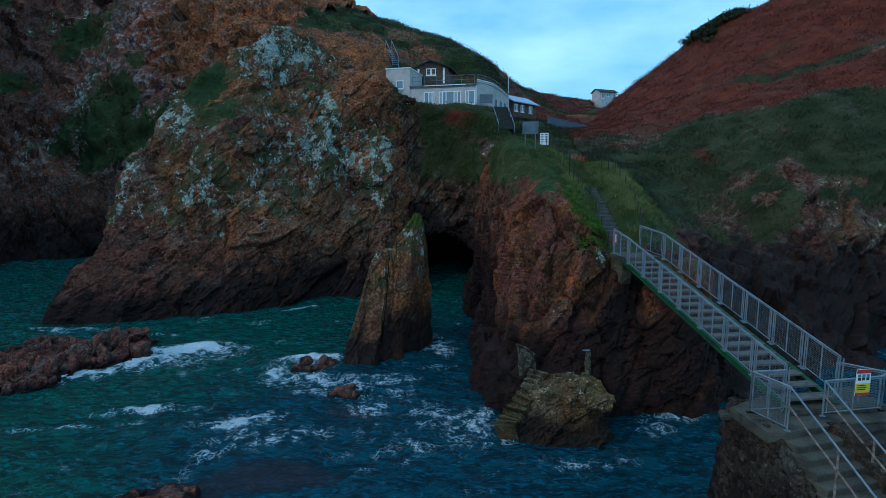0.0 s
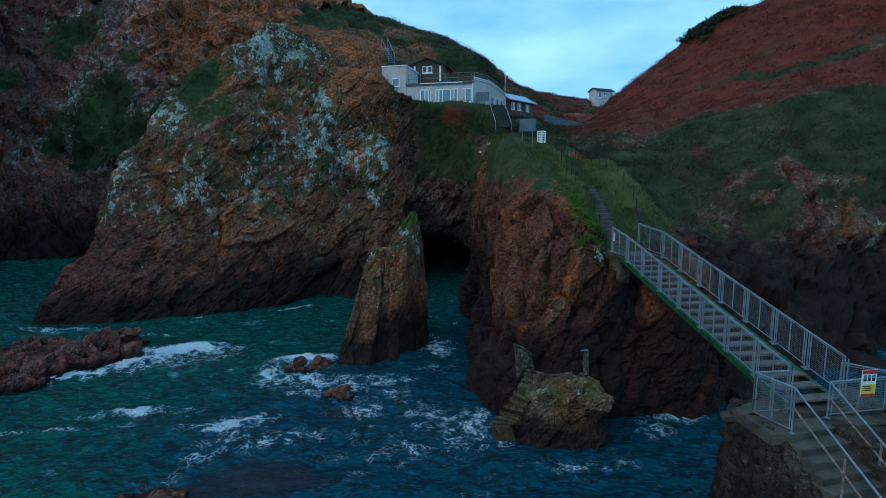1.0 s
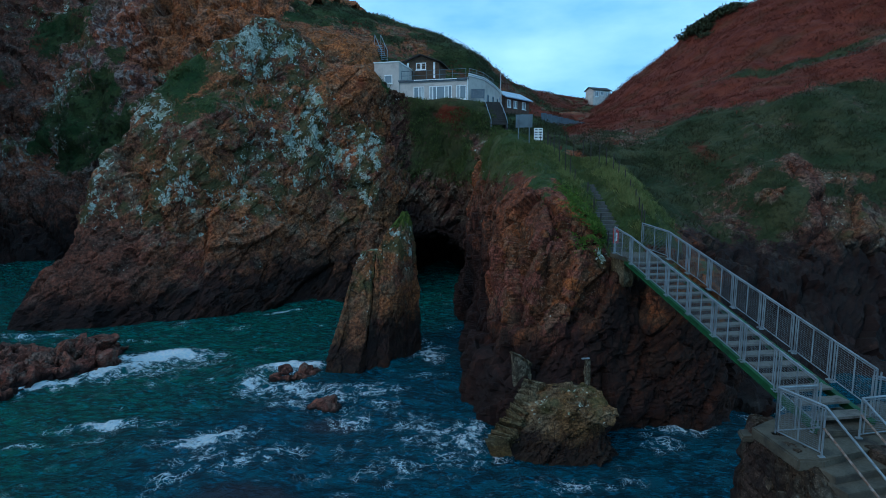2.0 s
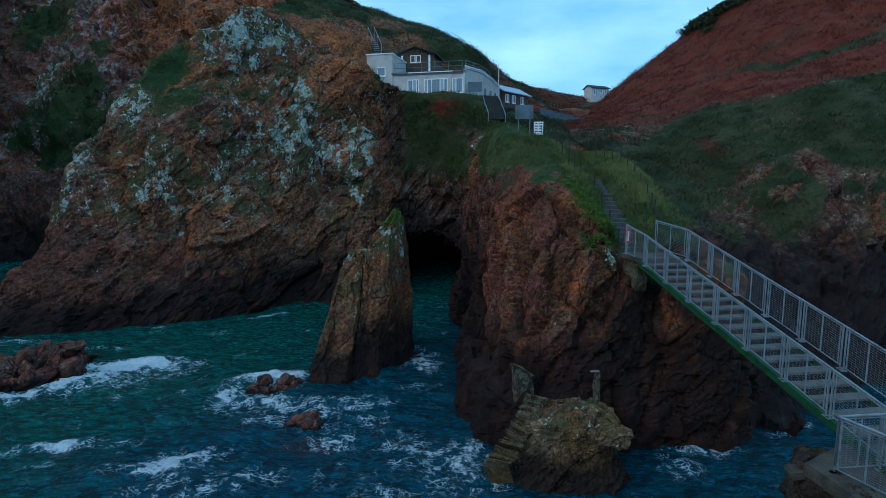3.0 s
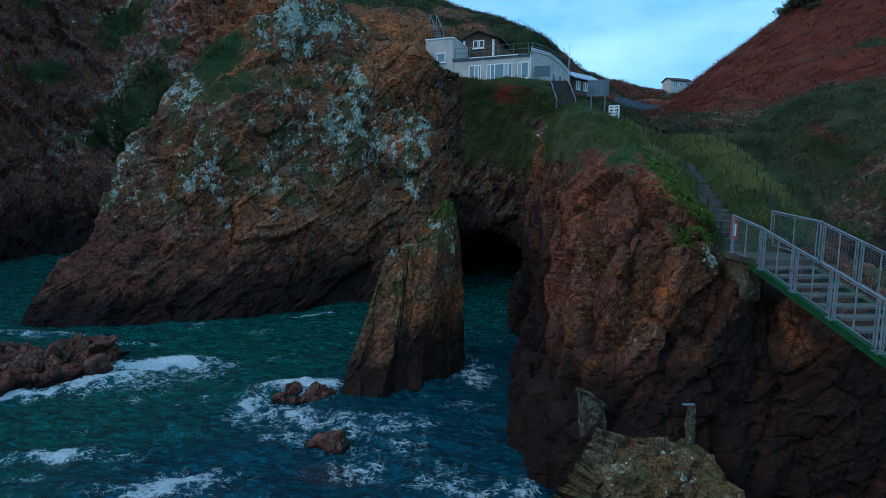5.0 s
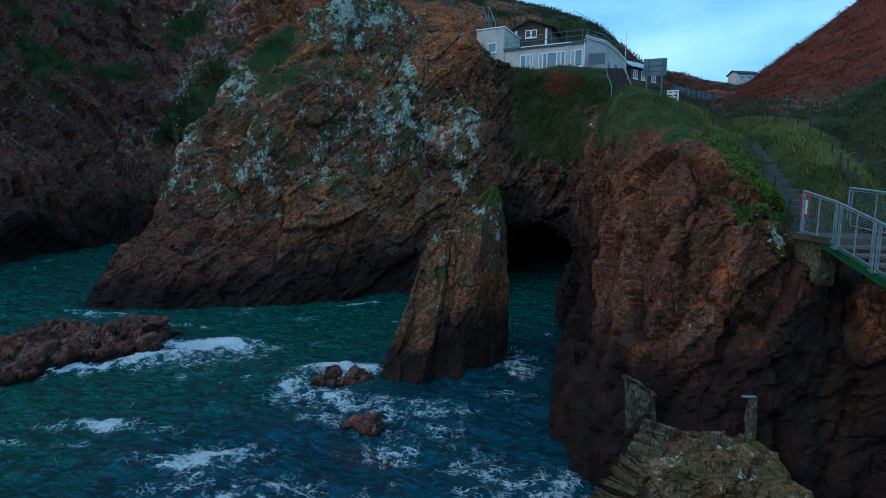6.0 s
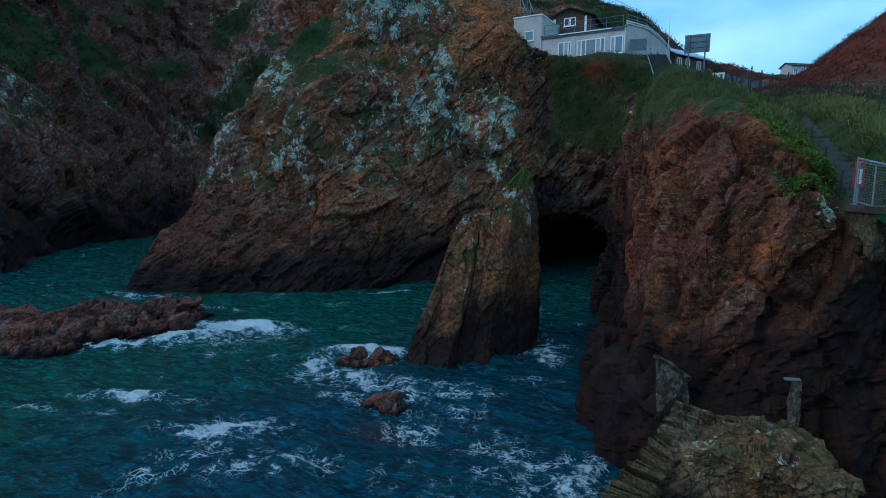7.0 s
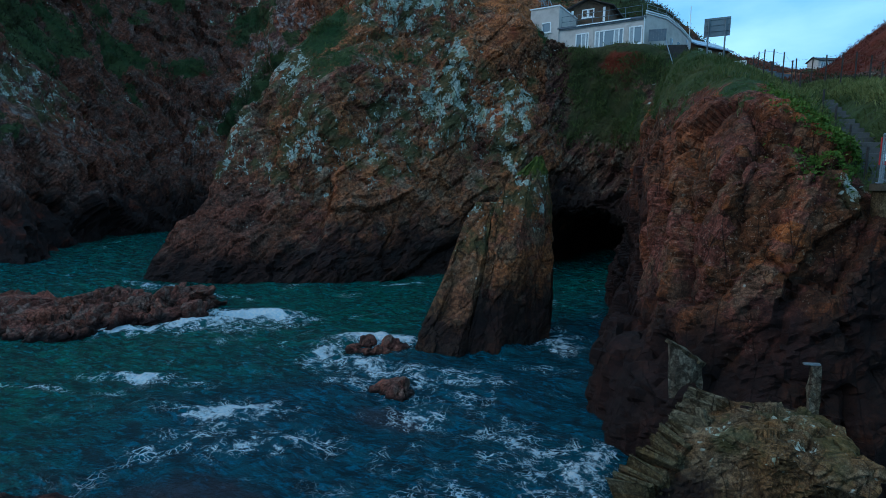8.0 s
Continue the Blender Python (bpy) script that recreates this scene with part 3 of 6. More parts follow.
def terrain(name, curves, step, mat, layers, cover, label, category, s=0, rough=0.25, turn=(20, 35, 15), stretch=(0.7, 1.0, 1.9), kind="structure", sleek=False):
    """A lofted, weathered land form. curves run along it, from the foot upwards."""
    g = loft(curves, step)
    nrm = grid_normals(g)
    nv, nu = g.shape[:2]
    p, n = g.reshape(-1, 3), nrm.reshape(-1, 3)
    p = p + n * (rough * fbm(p * 0.22, 3, s + 3))[:, None]
    soft = cover(p, n)
    bare = 1 - np.clip(1.15 * (soft.get("grass", 0 * p[:, 0]) + soft.get("bracken", 0 * p[:, 0])), 0, 0.85)
    h, soft["tone"] = rock_relief(p, layers, turn, stretch, s)
    q = p + n * (h * bare + 0.05 * fbm(p * 2.2, 3, s + 7))[:, None]
    me = mesh_of(name, q, quads(nv, nu), mat, smooth=sleek, attrs=soft)
    ob = new(name, me)
    tagged(ob, label, category, kind=kind)
    SURFACES[ob.name] = (q.reshape(nv, nu, 3), grid_normals(q.reshape(nv, nu, 3)), soft)
    return ob


def tide(p, level=1.6):
    return np.clip(1.0 - (p[:, 2] - level * 0.4) / (level * 1.3), 0, 1)


def cover_bluff(p, n):
    x, y, z = p.T
    lich = 0.56 + 0.38 * fbm(p * 0.22, 3, 71)
    for cx, cz, sx, sz, a in ((-20.6, 24.3, 3.2, 2.8, 1.1), (-15.0, 14.2, 5.0, 4.4, 0.88), (-9.8, 9.5, 3.2, 2.8, 0.75), (-26.5, 16.0, 3.0, 3.6, 0.7), (-20, 10, 4.0, 3.0, 0.6)):
        lich = np.maximum(lich, a * np.exp(-(((x - cx) / sx) ** 2 + ((z - cz) / sz) ** 2) * 0.7))
    lich *= smooth(z, 4, 10) * (1 - smooth(x, -8.6, -7.2))
    # an orange bare scar on the upper flank beside the house
    lich *= 1 - 0.85 * smooth(x + 0.25 * (z - 20), -15, -12.5) * smooth(z, 15, 19)
    gul = smooth(x, -7.5, -4.5) * smooth(z, 8.5, 12.5)
    ledge = smooth(n[:, 2], 0.45, 0.8) * smooth(z, 9, 15) * 0.75 * (1 - smooth(z, 20, 23))
    spot = np.exp(-(((x + 25.4) / 2.0) ** 2 + ((z - 20.6) / 2.8) ** 2)) * 1.15 + 0.55 * np.exp(-(((x + 19.5) / 3.6) ** 2 + ((z - 18.3) / 1.3) ** 2))
    house = smooth(x + 0.5 * (z - 20.5), -9.0, -7.0) * smooth(z, 14, 17)
    grass = np.maximum.reduce((gul, ledge, spot, house)) * (1 - tide(p))
    brk = 0.6 * np.exp(-(((x + 1.5) / 2.6) ** 2 + ((z - 17.6) / 1.3) ** 2)) + 0.5 * np.exp(-(((x + 11) / 2.5) ** 2 + ((z - 21) / 2.0) ** 2))
    ochre = smooth(x, -19, -13) * (1 - smooth(z, 7, 11)) * 0.5
    orange = smooth(x + 0.25 * (z - 20), -16.5, -13.5) * smooth(z, 14, 18) * 0.42 + 0.4 * smooth(fbm(p * 0.16, 3, 70), 0.1, 0.5) * (1 - smooth(x, -20, -16)) * (1 - smooth(z, 12, 16))
    # rust gives the left foot its maroon, with its shade mixed in
    return {"lichen": lich, "grass": grass, "bracken": brk, "ochre": ochre, "orange": orange, "rust": 0.9 * (1 - smooth(x + 0.3 * z, -27, -20)) * (1 - smooth(z, 7, 13)) + 0.5 * (1 - smooth(z, 4, 9)), "wet_shade": tide(p, 2.0 + 2.2 * smooth(x, -26, -18))}


BLUFF = [
    [(-27, 64, -1.5), (-33, 50, -1.5), (-34, 40.2, -1.5), (-29, 39.6, -1.5), (-23.5, 41, -1.5), (-19, 42.6, -1.5), (-16.2, 45.4, -1.5), (-12, 47.9, -1.5), (-8, 50, -1.5), (-6.2, 51.5, -1.5), (-6.6, 60, -1.5), (-6.8, 68, -1.5)],
    [(-26, 65, 2), (-32, 51, 2), (-33, 41.4, 2), (-28.6, 40.8, 2), (-23.2, 42.4, 2), (-18.8, 45.0, 2), (-15.5, 48.6, 2), (-11.8, 51.2, 2), (-8, 53, 2.5), (-6.2, 53.5, 3), (-6.6, 61, 3), (-6.8, 69, 3)],
    [(-24, 66, 6), (-29.8, 52, 6), (-31.5, 44.4, 6), (-28, 44, 6.2), (-22.5, 46.0, 6.2), (-18.5, 48.8, 6.2), (-15, 51.8, 6.2), (-11.5, 54.6, 6.4), (-8, 56.5, 6.5), (-6.2, 60, 7), (-6.4, 64, 7), (-6.6, 69, 7)],
    [(-22, 68, 14), (-27.2, 56.5, 14), (-29.5, 49.6, 15), (-26, 48.4, 14.5), (-22, 49, 14.8), (-18.5, 52.8, 14.2), (-15.2, 56, 14.5), (-12, 58.8, 15), (-8.5, 60.3, 15), (-5, 63, 14.5), (-5.2, 66, 14.5), (-5.5, 70, 14.5)],
    [(-21, 70, 20), (-24.6, 60, 20), (-26.8, 53, 20), (-24.5, 52.5, 19.5), (-21, 54, 19.8), (-18, 56.8, 19.5), (-15.2, 58.3, 19), (-11.5, 59.8, 18.8), (-8.5, 61.2, 17.6), (-5, 64, 17), (-5.2, 67, 17), (-5.5, 71, 17)],
    [(-22, 72, 25), (-24, 66, 25.5), (-23.5, 57.5, 24), (-21.8, 58.2, 26), (-20.2, 59.2, 27), (-17.5, 60, 25.6), (-14.5, 61, 23.4), (-11.2, 61.8, 22.6), (-8.2, 62.2, 20.9), (-5, 65, 18.8), (-5.2, 68, 18.6), (-5.5, 72, 18.4)],
    [(-20, 76, 28), (-21, 70, 28), (-19, 65, 27.5), (-18.5, 65, 27.2), (-17.5, 65, 26.5), (-15.5, 66, 25.5), (-13, 66, 24), (-11.0, 65, 22.6), (-8, 66, 19.2), (-4.5, 66, 19), (-4.6, 69, 18.8), (-4.8, 73, 18.6)],
]
terrain("cliff", BLUFF, 0.16, M_ROCK, ((5.0, 0.6), (2.0, 0.30), (0.8, 0.13), (0.36, 0.05)), cover_bluff, "tall red-brown granite bluff with pale grey lichen", "cliff", 1, 0.5, (10, 38, 10), (0.7, 1.1, 1.8))


def cover_gully(p, n):
    x, y, z = p.T
    g = smooth(x, -6.9, -4.6) * smooth(z, 9.5, 12.5) * (1 - 0.8 * smooth(x + 0.25 * (z - 11), 1.2, 3.0) * (1 - smooth(z, 14, 17))) * (0.92 + 0.35 * fbm(p * 0.5, 3, 33))
    brk = 0.75 * np.exp(-(((x + 0.8) / 2.6) ** 2 + ((z - 17.8) / 1.2) ** 2))
    # lower wall is blackened to stand for the shade deep in the cleft
    return {"lichen": 0.15 * smooth(z, 8, 14) + 0.22 * smooth(x, 0.5, 2.0) * smooth(z, 9, 11), "grass": g * (1 - brk), "bracken": brk, "wet_shade": np.clip(1.0 - (z - 4.5) / 7.5, 0, 1)}


GULLY = [
    [(-8, 63, 3.4), (-4, 63.5, 4.4), (-2, 63, 4.6), (0, 62, 4.0), (3.5, 57, 3.6), (5, 54, 3.4)],
    [(-6.5, 59.5, 4.6), (-4, 59.8, 5.3), (-2, 59.6, 5.5), (0, 58.2, 4.9), (2.2, 52.5, 4.8), (4, 50, 4.5)],
    [(-6.5, 60.0, 7.5), (-4.5, 61, 8), (-2.5, 61, 8.2), (-0.5, 60, 8.4), (1.4, 54, 9), (4, 51, 9.5)],
    [(-7, 61, 12), (-5, 61.8, 12), (-3, 61.5, 12), (-1, 60, 12), (1.2, 56, 11.8), (4.2, 54, 12)],
    [(-7.5, 61.8, 16), (-5.2, 62, 16.2), (-3, 61.6, 16.5), (-0.5, 60.3, 16.6), (2, 58.5, 15.3), (5, 56.5, 14.4)],
    [(-8.4, 62.5, 21.3), (-6, 62.0, 20.15), (-3.4, 61.5, 19.5), (0, 60.75, 19.2), (2.6, 60.4, 18.3), (4.5, 60, 15.6)],
    [(-8, 66, 19.2), (-5, 66, 19.2), (-2, 66, 19.2), (1, 66, 19.3), (4, 66, 18.5), (6, 66, 16.5)],
]
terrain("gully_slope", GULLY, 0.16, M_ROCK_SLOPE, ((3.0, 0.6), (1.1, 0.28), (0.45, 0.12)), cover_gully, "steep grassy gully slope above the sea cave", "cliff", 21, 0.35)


def cover_cove(p, n):
    x, y, z = p.T
    g = 0 * z
    for cx, cz, sx, sz, a in ((-67, 34, 4, 4, 1.0), (-57, 25, 6, 3.5, 0.8), (-62, 20, 5, 3, 0.7), (-51, 17, 2.5, 3, 0.5), (-73, 26, 5, 3, 0.8), (-60, 13, 3, 2.5, 0.6), (-80, 44, 8, 5, 0.6)):
        g = np.maximum(g, a * np.exp(-(((x - cx) / sx) ** 2 + ((z - cz) / sz) ** 2)))
    g = g * (0.9 + 0.5 * fbm(p * 0.3, 3, 12)) + 0.6 * smooth(fbm(p * 0.11, 4, 13), 0.1, 0.6) * smooth(z, 8, 14)
    # the bare earth bank above the bluff
    earth = smooth(x + 0.2 * (z - 30), -50, -44) * smooth(z - 0.12 * (x + 40), 25, 29)
    lich = 0.66 * smooth(fbm(p * 0.13, 4, 40), -0.1, 0.5) * smooth(z, 8, 14) + 0.5 * np.exp(-(((x + 52.5) / 2.0) ** 2 + ((z - 18.5) / 3.0) ** 2))
    return {"lichen": lich * smooth(z, 10, 16) * (1 - earth) * (1 - 0.6 * smooth(-x, 70, 76)), "grass": g * (1 - 0.85 * earth), "bracken": 0.4 * smooth(fbm(p * 0.09, 3, 77), 0.25, 0.7), "orange": 0.8 * earth, "rust": np.maximum(smooth(-x + 0.25 * (z - 20) - 0.15 * (y - 80), 60, 72), 1 - smooth(z, 9, 16)), "wet_shade": tide(p, 6.0)}


COVE = [
    [(-52, 20, -1.5), (-51, 30, -1.5), (-49.5, 37, -1.5), (-49.5, 42, -1.5), (-54, 49, -1.5), (-57, 56, -1.5), (-60, 63, -1.5), (-60, 69, -1.5), (-52, 72, -1.5), (-42, 73, -1.5), (-26, 72, -1.5)],
    [(-56, 20, 5), (-54, 30, 5), (-52, 37, 5), (-52, 43, 5), (-56.5, 50, 5), (-60, 57, 5), (-64, 66, 5), (-62, 74, 5), (-53, 76, 5), (-43, 75, 5), (-26, 73, 5)],
    [(-63, 18, 12), (-61, 29, 12), (-58, 37, 12), (-58, 44, 12), (-62, 52, 12), (-66, 60, 12), (-70, 72, 12), (-66, 81, 12), (-56.5, 80.5, 12), (-45, 77, 12), (-25, 74, 12)],
    [(-68, 16, 24), (-66, 28, 24), (-64, 37, 24), (-64, 45, 24), (-69, 54, 24), (-74, 64, 24), (-77, 78, 24), (-68, 88, 24), (-56, 84, 24), (-42, 79, 24), (-24, 75, 25)],
    [(-76, 12, 40), (-75, 26, 40), (-73, 36, 40), (-74, 46, 40), (-79, 57, 42), (-83, 70, 44), (-84, 86, 46), (-71, 97, 43), (-54, 93, 42), (-38, 87, 39), (-22, 82, 35)],
    [(-92, 8, 55), (-91, 24, 55), (-90, 36, 56), (-92, 48, 57), (-96, 60, 58), (-100, 75, 60), (-100, 98, 60), (-80, 115, 58), (-56, 112, 53), (-36, 102, 48), (-20, 94, 39)],
    [(-130, 0, 62), (-130, 20, 62), (-130, 36, 63), (-132, 50, 64), (-138, 65, 66), (-140, 90, 66), (-130, 120, 64), (-90, 145, 60), (-50, 140, 54), (-30, 130, 48), (-15, 115, 40)],
]
terrain("cove_cliff", COVE, 0.42, M_ROCK_GREY, ((7, 1.6), (2.6, 0.75), (1.1, 0.3)), cover_cove, "dark high cliff round the cove with patches of grass", "cliff", 41, 1.2, (10, -25, 40))


def cover_hill(p, n):
    x, y, z = p.T
    earth = smooth(-x, 9, 12) * (1 - smooth(z - 0.25 * (-x - 12), 27.5, 31))
    g = (0.95 - 0.5 * smooth(fbm(p * 0.1, 4, 90), 0.1, 0.6)) * (1 - 0.85 * earth)
    b = smooth(x, 3, 11) * smooth(y, 74, 86) * 0.38 + 0.3 * smooth(fbm(p * 0.13, 3, 14), 0.0, 0.5) * (1 - earth)
    return {"lichen": 0.2 + 0 * x, "grass": g * (1 - 0.8 * np.clip(b, 0, 1)), "bracken": b, "orange": earth, "wet_shade": 0 * x}


HILL = [
    [(-26, 64, 24.5), (-14, 65, 22.5), (-9.5, 65, 19.4), (0, 64, 19.0), (4, 56, 13.5), (8, 50, 12.6), (12, 46, 11), (18, 50, 10)],
    [(-25, 68, 26.5), (-14, 69, 24.5), (-8.8, 69.5, 19.8), (0, 69.5, 19.4), (5, 66, 18.3), (9, 64, 16.6), (13, 66, 16), (19, 70, 16.6)],
    [(-24, 74, 30), (-14, 74, 28), (-8, 73.5, 24), (0, 73, 21), (5, 72, 19.3), (10, 72, 17.8), (14, 76, 18), (20, 80, 18.5)],
    [(-24, 80, 34.5), (-13, 82, 31), (-6, 82, 28), (1, 82, 24.2), (6, 84, 21.8), (11, 88, 21.5), (17, 95, 22), (24, 105, 24)],
    [(-23, 86, 37.4), (-12, 90, 34.4), (-4.8, 90, 33.0), (1.5, 90, 30.6), (6.3, 95, 28.0), (13.8, 110, 28.0), (22, 125, 28.5), (29, 140, 30)],
    [(-20, 110, 41), (-10, 115, 39), (0, 120, 36), (6, 122, 31), (12, 130, 29), (20, 140, 29), (28, 152, 31.5), (38, 162, 32.5)],
    [(-20, 190, 38), (-5, 190, 36), (8, 190, 33), (18, 190, 30), (30, 200, 28), (45, 210, 28), (60, 215, 29), (80, 220, 30)],
]
terrain("hill", HILL, 0.4, M_ROCK, ((3, 0.45), (1.2, 0.25)), cover_hill, "rough hillside of scrub, grass and bracken behind the house", "hillside", 61, 0.5)


def cover_right(p, n):
    x, y, z = p.T
    line = 15.2 + 0.20 * (x - 14) + 0.6 * fbm(p * 0.2, 3, 6)
    b = smooth(z - line, -1.0, 1.6)
    # a green strip crosses the bracken
    b *= 1 - 0.75 * np.exp(-(((z - line - 3.2 - 0.05 * (x - 20)) / 0.9) ** 2)) * smooth(x, 24, 34)
    g = smooth(z + 2.6 * fbm(p * 0.16, 4, 8) - 0.05 * (x - 22) + 2.2 * (1 - smooth(x, 19, 24)), 6.6, 10.5) * (1 - b)
    # a bare ravine and a red scar run down the slope
    bare = np.exp(-(((x - 25.6 - 0.25 * (z - 9) + 0.5 * fbm(p * 0.4, 2, 3)) / 0.9) ** 2)) * (1 - smooth(z, 11.5, 14))
    g = g * (1 - bare) * (0.84 + 0.5 * fbm(p * 0.12, 3, 15))
    b = np.maximum(b, 0.6 * np.exp(-(((x - 21.5) / 1.2) ** 2 + ((z - 13.5) / 2.0) ** 2)))
    crop = smooth(fbm(p * 0.34, 3, 17), -0.1, 0.3) * smooth(x, 21.5, 24) * smooth(z, 6.0, 8.0) * (1 - smooth(z, 10.5, 12.5)) * (1 - 0.8 * bare)
    # lower slope is blackened for its weaker light; the ravine is darkened too
    return {"lichen": 0.45 * crop, "ochre": 0.4 * crop, "grass": g * (1 - 0.75 * crop), "bracken": b, "rust": 0.9 * bare, "wet_shade": np.maximum(np.clip(1.0 - (z - 4.5) / 6.5, 0, 1) * (1 - 0.5 * crop), 0.5 * bare)}


RIGHT = [
    [(11, 26.6, -1.5), (15.5, 26.8, -1.5), (19.5, 28, -1.5), (24, 31, -1.5), (29, 37.3, -1.5), (36, 36, -1.5), (46, 33, -1.5), (62, 28, -1.5)],
    [(11.5, 31, 4.5), (15.5, 34, 4.5), (20, 38.5, 4.5), (24.2, 38.8, 4.5), (30, 39.2, 5), (37, 38, 5), (47, 35, 5), (63, 30, 5)],
    [(11.5, 37, 8.8), (15.5, 42, 8.5), (20.4, 44.8, 8.2), (24.4, 41, 8.2), (30, 41.5, 9), (37, 41, 9), (48, 38, 9), (64, 33, 9)],
    [(11.5, 46, 12.2), (16, 50, 11.8), (21, 50, 11.8), (25, 45, 11.6), (30.5, 46, 12.5), (38, 45, 13), (49, 42, 14), (66, 38, 14)],
    [(11, 56, 14.6), (16, 58, 14.8), (21.5, 57.5, 15.8), (27, 54, 16.6), (33, 53, 18), (41, 52, 19), (52, 50, 20), (70, 46, 21)],
    [(12, 66, 16.2), (18, 70, 17.6), (25, 69, 20), (31, 66, 22), (38, 64, 24.4), (47, 62, 27.5), (58, 60, 30), (76, 58, 32)],
    [(13, 80, 17.8), (20, 95, 21.5), (26, 95.5, 25.8), (31, 95, 29.6), (37, 90, 34.4), (44, 85, 37.6), (54, 80, 44), (78, 74, 50)],
    [(16, 105, 20), (24, 115, 23), (33, 118, 26), (40, 116, 30), (48, 112, 34), (58, 108, 38), (72, 100, 44), (95, 90, 50)],
]
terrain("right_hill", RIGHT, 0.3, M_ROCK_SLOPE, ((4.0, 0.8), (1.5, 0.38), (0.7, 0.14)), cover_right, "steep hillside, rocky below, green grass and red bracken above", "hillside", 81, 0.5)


def cover_head(p, n):
    x, y, z = p.T
    top = 9.75 + 0.13 * (y - 30) - 0.9 * smooth(x, 5.5, 7) - 2.2 * smooth(x, 7.2, 8.4) * (1 - 0.6 * smooth(x, 9.5, 12))
    # the turf is worn back to brown earth and rock on the seaward brow
    brow = np.exp(-((y - 30.2) / 2.9) ** 2) * (1 - smooth(x, 5.6, 6.8))
    top = top + 0.85 * brow
    g = smooth(z - top + 0.9 * fbm(p * 0.6, 4, 2), -0.6, 0.6) * smooth(n[:, 2] + 0.15 * smooth(y, 33, 38), 0.14, 0.45)
    lich = smooth(y, 34, 38) * smooth(z, 8, 11) * 0.25 + 0.08 * smooth(z, 5, 9)
    lich += 1.3 * np.exp(-(((x - 7.35) / 0.55) ** 2 + ((y - 27.2) / 0.9) ** 2 + ((z - 7.6) / 0.6) ** 2))
    brk = 0.5 * np.exp(-(((y - 35) / 4.0) ** 2 + ((z - top - 0.5) / 0.8) ** 2)) * (1 - smooth(x, 5, 6.5))
    # rust past y = 29.5 puts the shadowed side wall into the colour
    rust = 0.7 * smooth(y, 29.5, 33) * (1 - smooth(z, 9.5, 12)) + 0.6 * (1 - smooth(z, 2, 5)) * (1 - smooth(x, 4, 6)) + 0.6 * brow * smooth(z, 8.8, 9.6)
    # first term paints the cleft wall's shade, second mixes tide damp with shade
    return {"lichen": lich, "grass": g * (1 - brk), "bracken": brk, "rust": rust, "wet_shade": 0.8 * smooth(y, 31, 38) * (1 - smooth(z, 6, 12)) + np.clip(1.0 - (z - 2.1 - 2.4 * smooth(x, 4.5, 8.5)) / (4.2 + 1.6 * smooth(x, 4.5, 9)), 0, 1)}


HEAD = [
    [(3, 62, -1.5), (1.2, 54, -1.5), (0.2, 46, -1.5), (1.2, 40, -1.5), (0.9, 33.2, -1.5), (0.9, 28, -1.5), (2.2, 25, -1.5), (5.5, 24.4, -1.5), (9, 25.6, -1.5), (12.5, 26.6, -1.5), (16.5, 28.8, -1.5)],
    [(3, 62, 2.2), (1.1, 54, 2.2), (0.3, 45.6, 2.2), (1.3, 39.8, 2.2), (1.1, 33.0, 2.2), (1.2, 28.2, 2.1), (2.6, 25.6, 1.8), (5.7, 25, 1.8), (8.8, 25.9, 1.8), (12.2, 27.3, 2), (16, 29.8, 2)],
    [(3, 62, 2.7), (1.1, 54, 2.7), (0.5, 45.4, 2.7), (1.4, 39.6, 2.7), (2.1, 33.2, 2.7), (2.5, 28.9, 2.6), (3.4, 26.5, 2.4), (5.9, 25.6, 2.4), (8.7, 26.1, 2.4), (12, 27.6, 2.6), (15.8, 30.2, 2.6)],
    [(3, 62, 6.2), (1.4, 53, 6.2), (0.9, 45, 6), (1.5, 39.4, 6), (2.4, 33.4, 6), (3.0, 29, 6), (4.0, 27, 6), (6.2, 26.6, 6), (8.2, 26.8, 6), (11.3, 29.3, 6), (15, 33, 6)],
    [(2.8, 62, 9), (1.5, 53, 9), (1.4, 45.5, 8.8), (1.9, 38.9, 8.4), (2.9, 33.2, 8.4), (3.6, 29.2, 8.4), (4.5, 27.2, 8.3), (6.95, 27.4, 8.2), (8.1, 27.6, 7.3), (10.2, 29.2, 8.4), (14, 35, 8)],
    [(2.8, 61, 12), (2.0, 52.5, 12), (2.1, 45.8, 11.4), (2.4, 38.4, 10.7), (3.6, 33.6, 10.2), (4.6, 30.4, 10.1), (5.5, 29.6, 9.8), (7.2, 29.2, 8.8), (8.2, 29.4, 8.1), (9.7, 31, 9.9), (12.4, 36, 9.6)],
    [(3.5, 60, 15), (3.0, 52, 14.3), (3.1, 46, 14.35), (3.6, 42.3, 14.15), (4.6, 37.6, 12.8), (5.5, 34.4, 11.6), (6.2, 33.2, 11.0), (7.2, 33, 10.55), (8.3, 33.6, 10.0), (9.7, 34.8, 11.2), (11.2, 38, 11.4)],
    [(6, 61, 15.8), (5.6, 54, 14.9), (5.3, 48, 14.1), (5.5, 43.8, 13.65), (6.4, 41, 12.8), (7.2, 39.6, 12.0), (7.8, 39, 11.6), (8.3, 39, 11.5), (8.9, 39, 11.6), (9.8, 39.4, 12), (11, 41, 12.2)],
    [(9, 62, 15.4), (8.5, 56, 14.6), (8.3, 51, 14.0), (8.2, 47, 13.4), (8.4, 45, 13.0), (8.7, 44.2, 12.8), (9, 44, 12.7), (9.3, 44, 12.6), (9.7, 44, 12.6), (10.3, 44, 12.7), (11.6, 45, 12.6)],
]
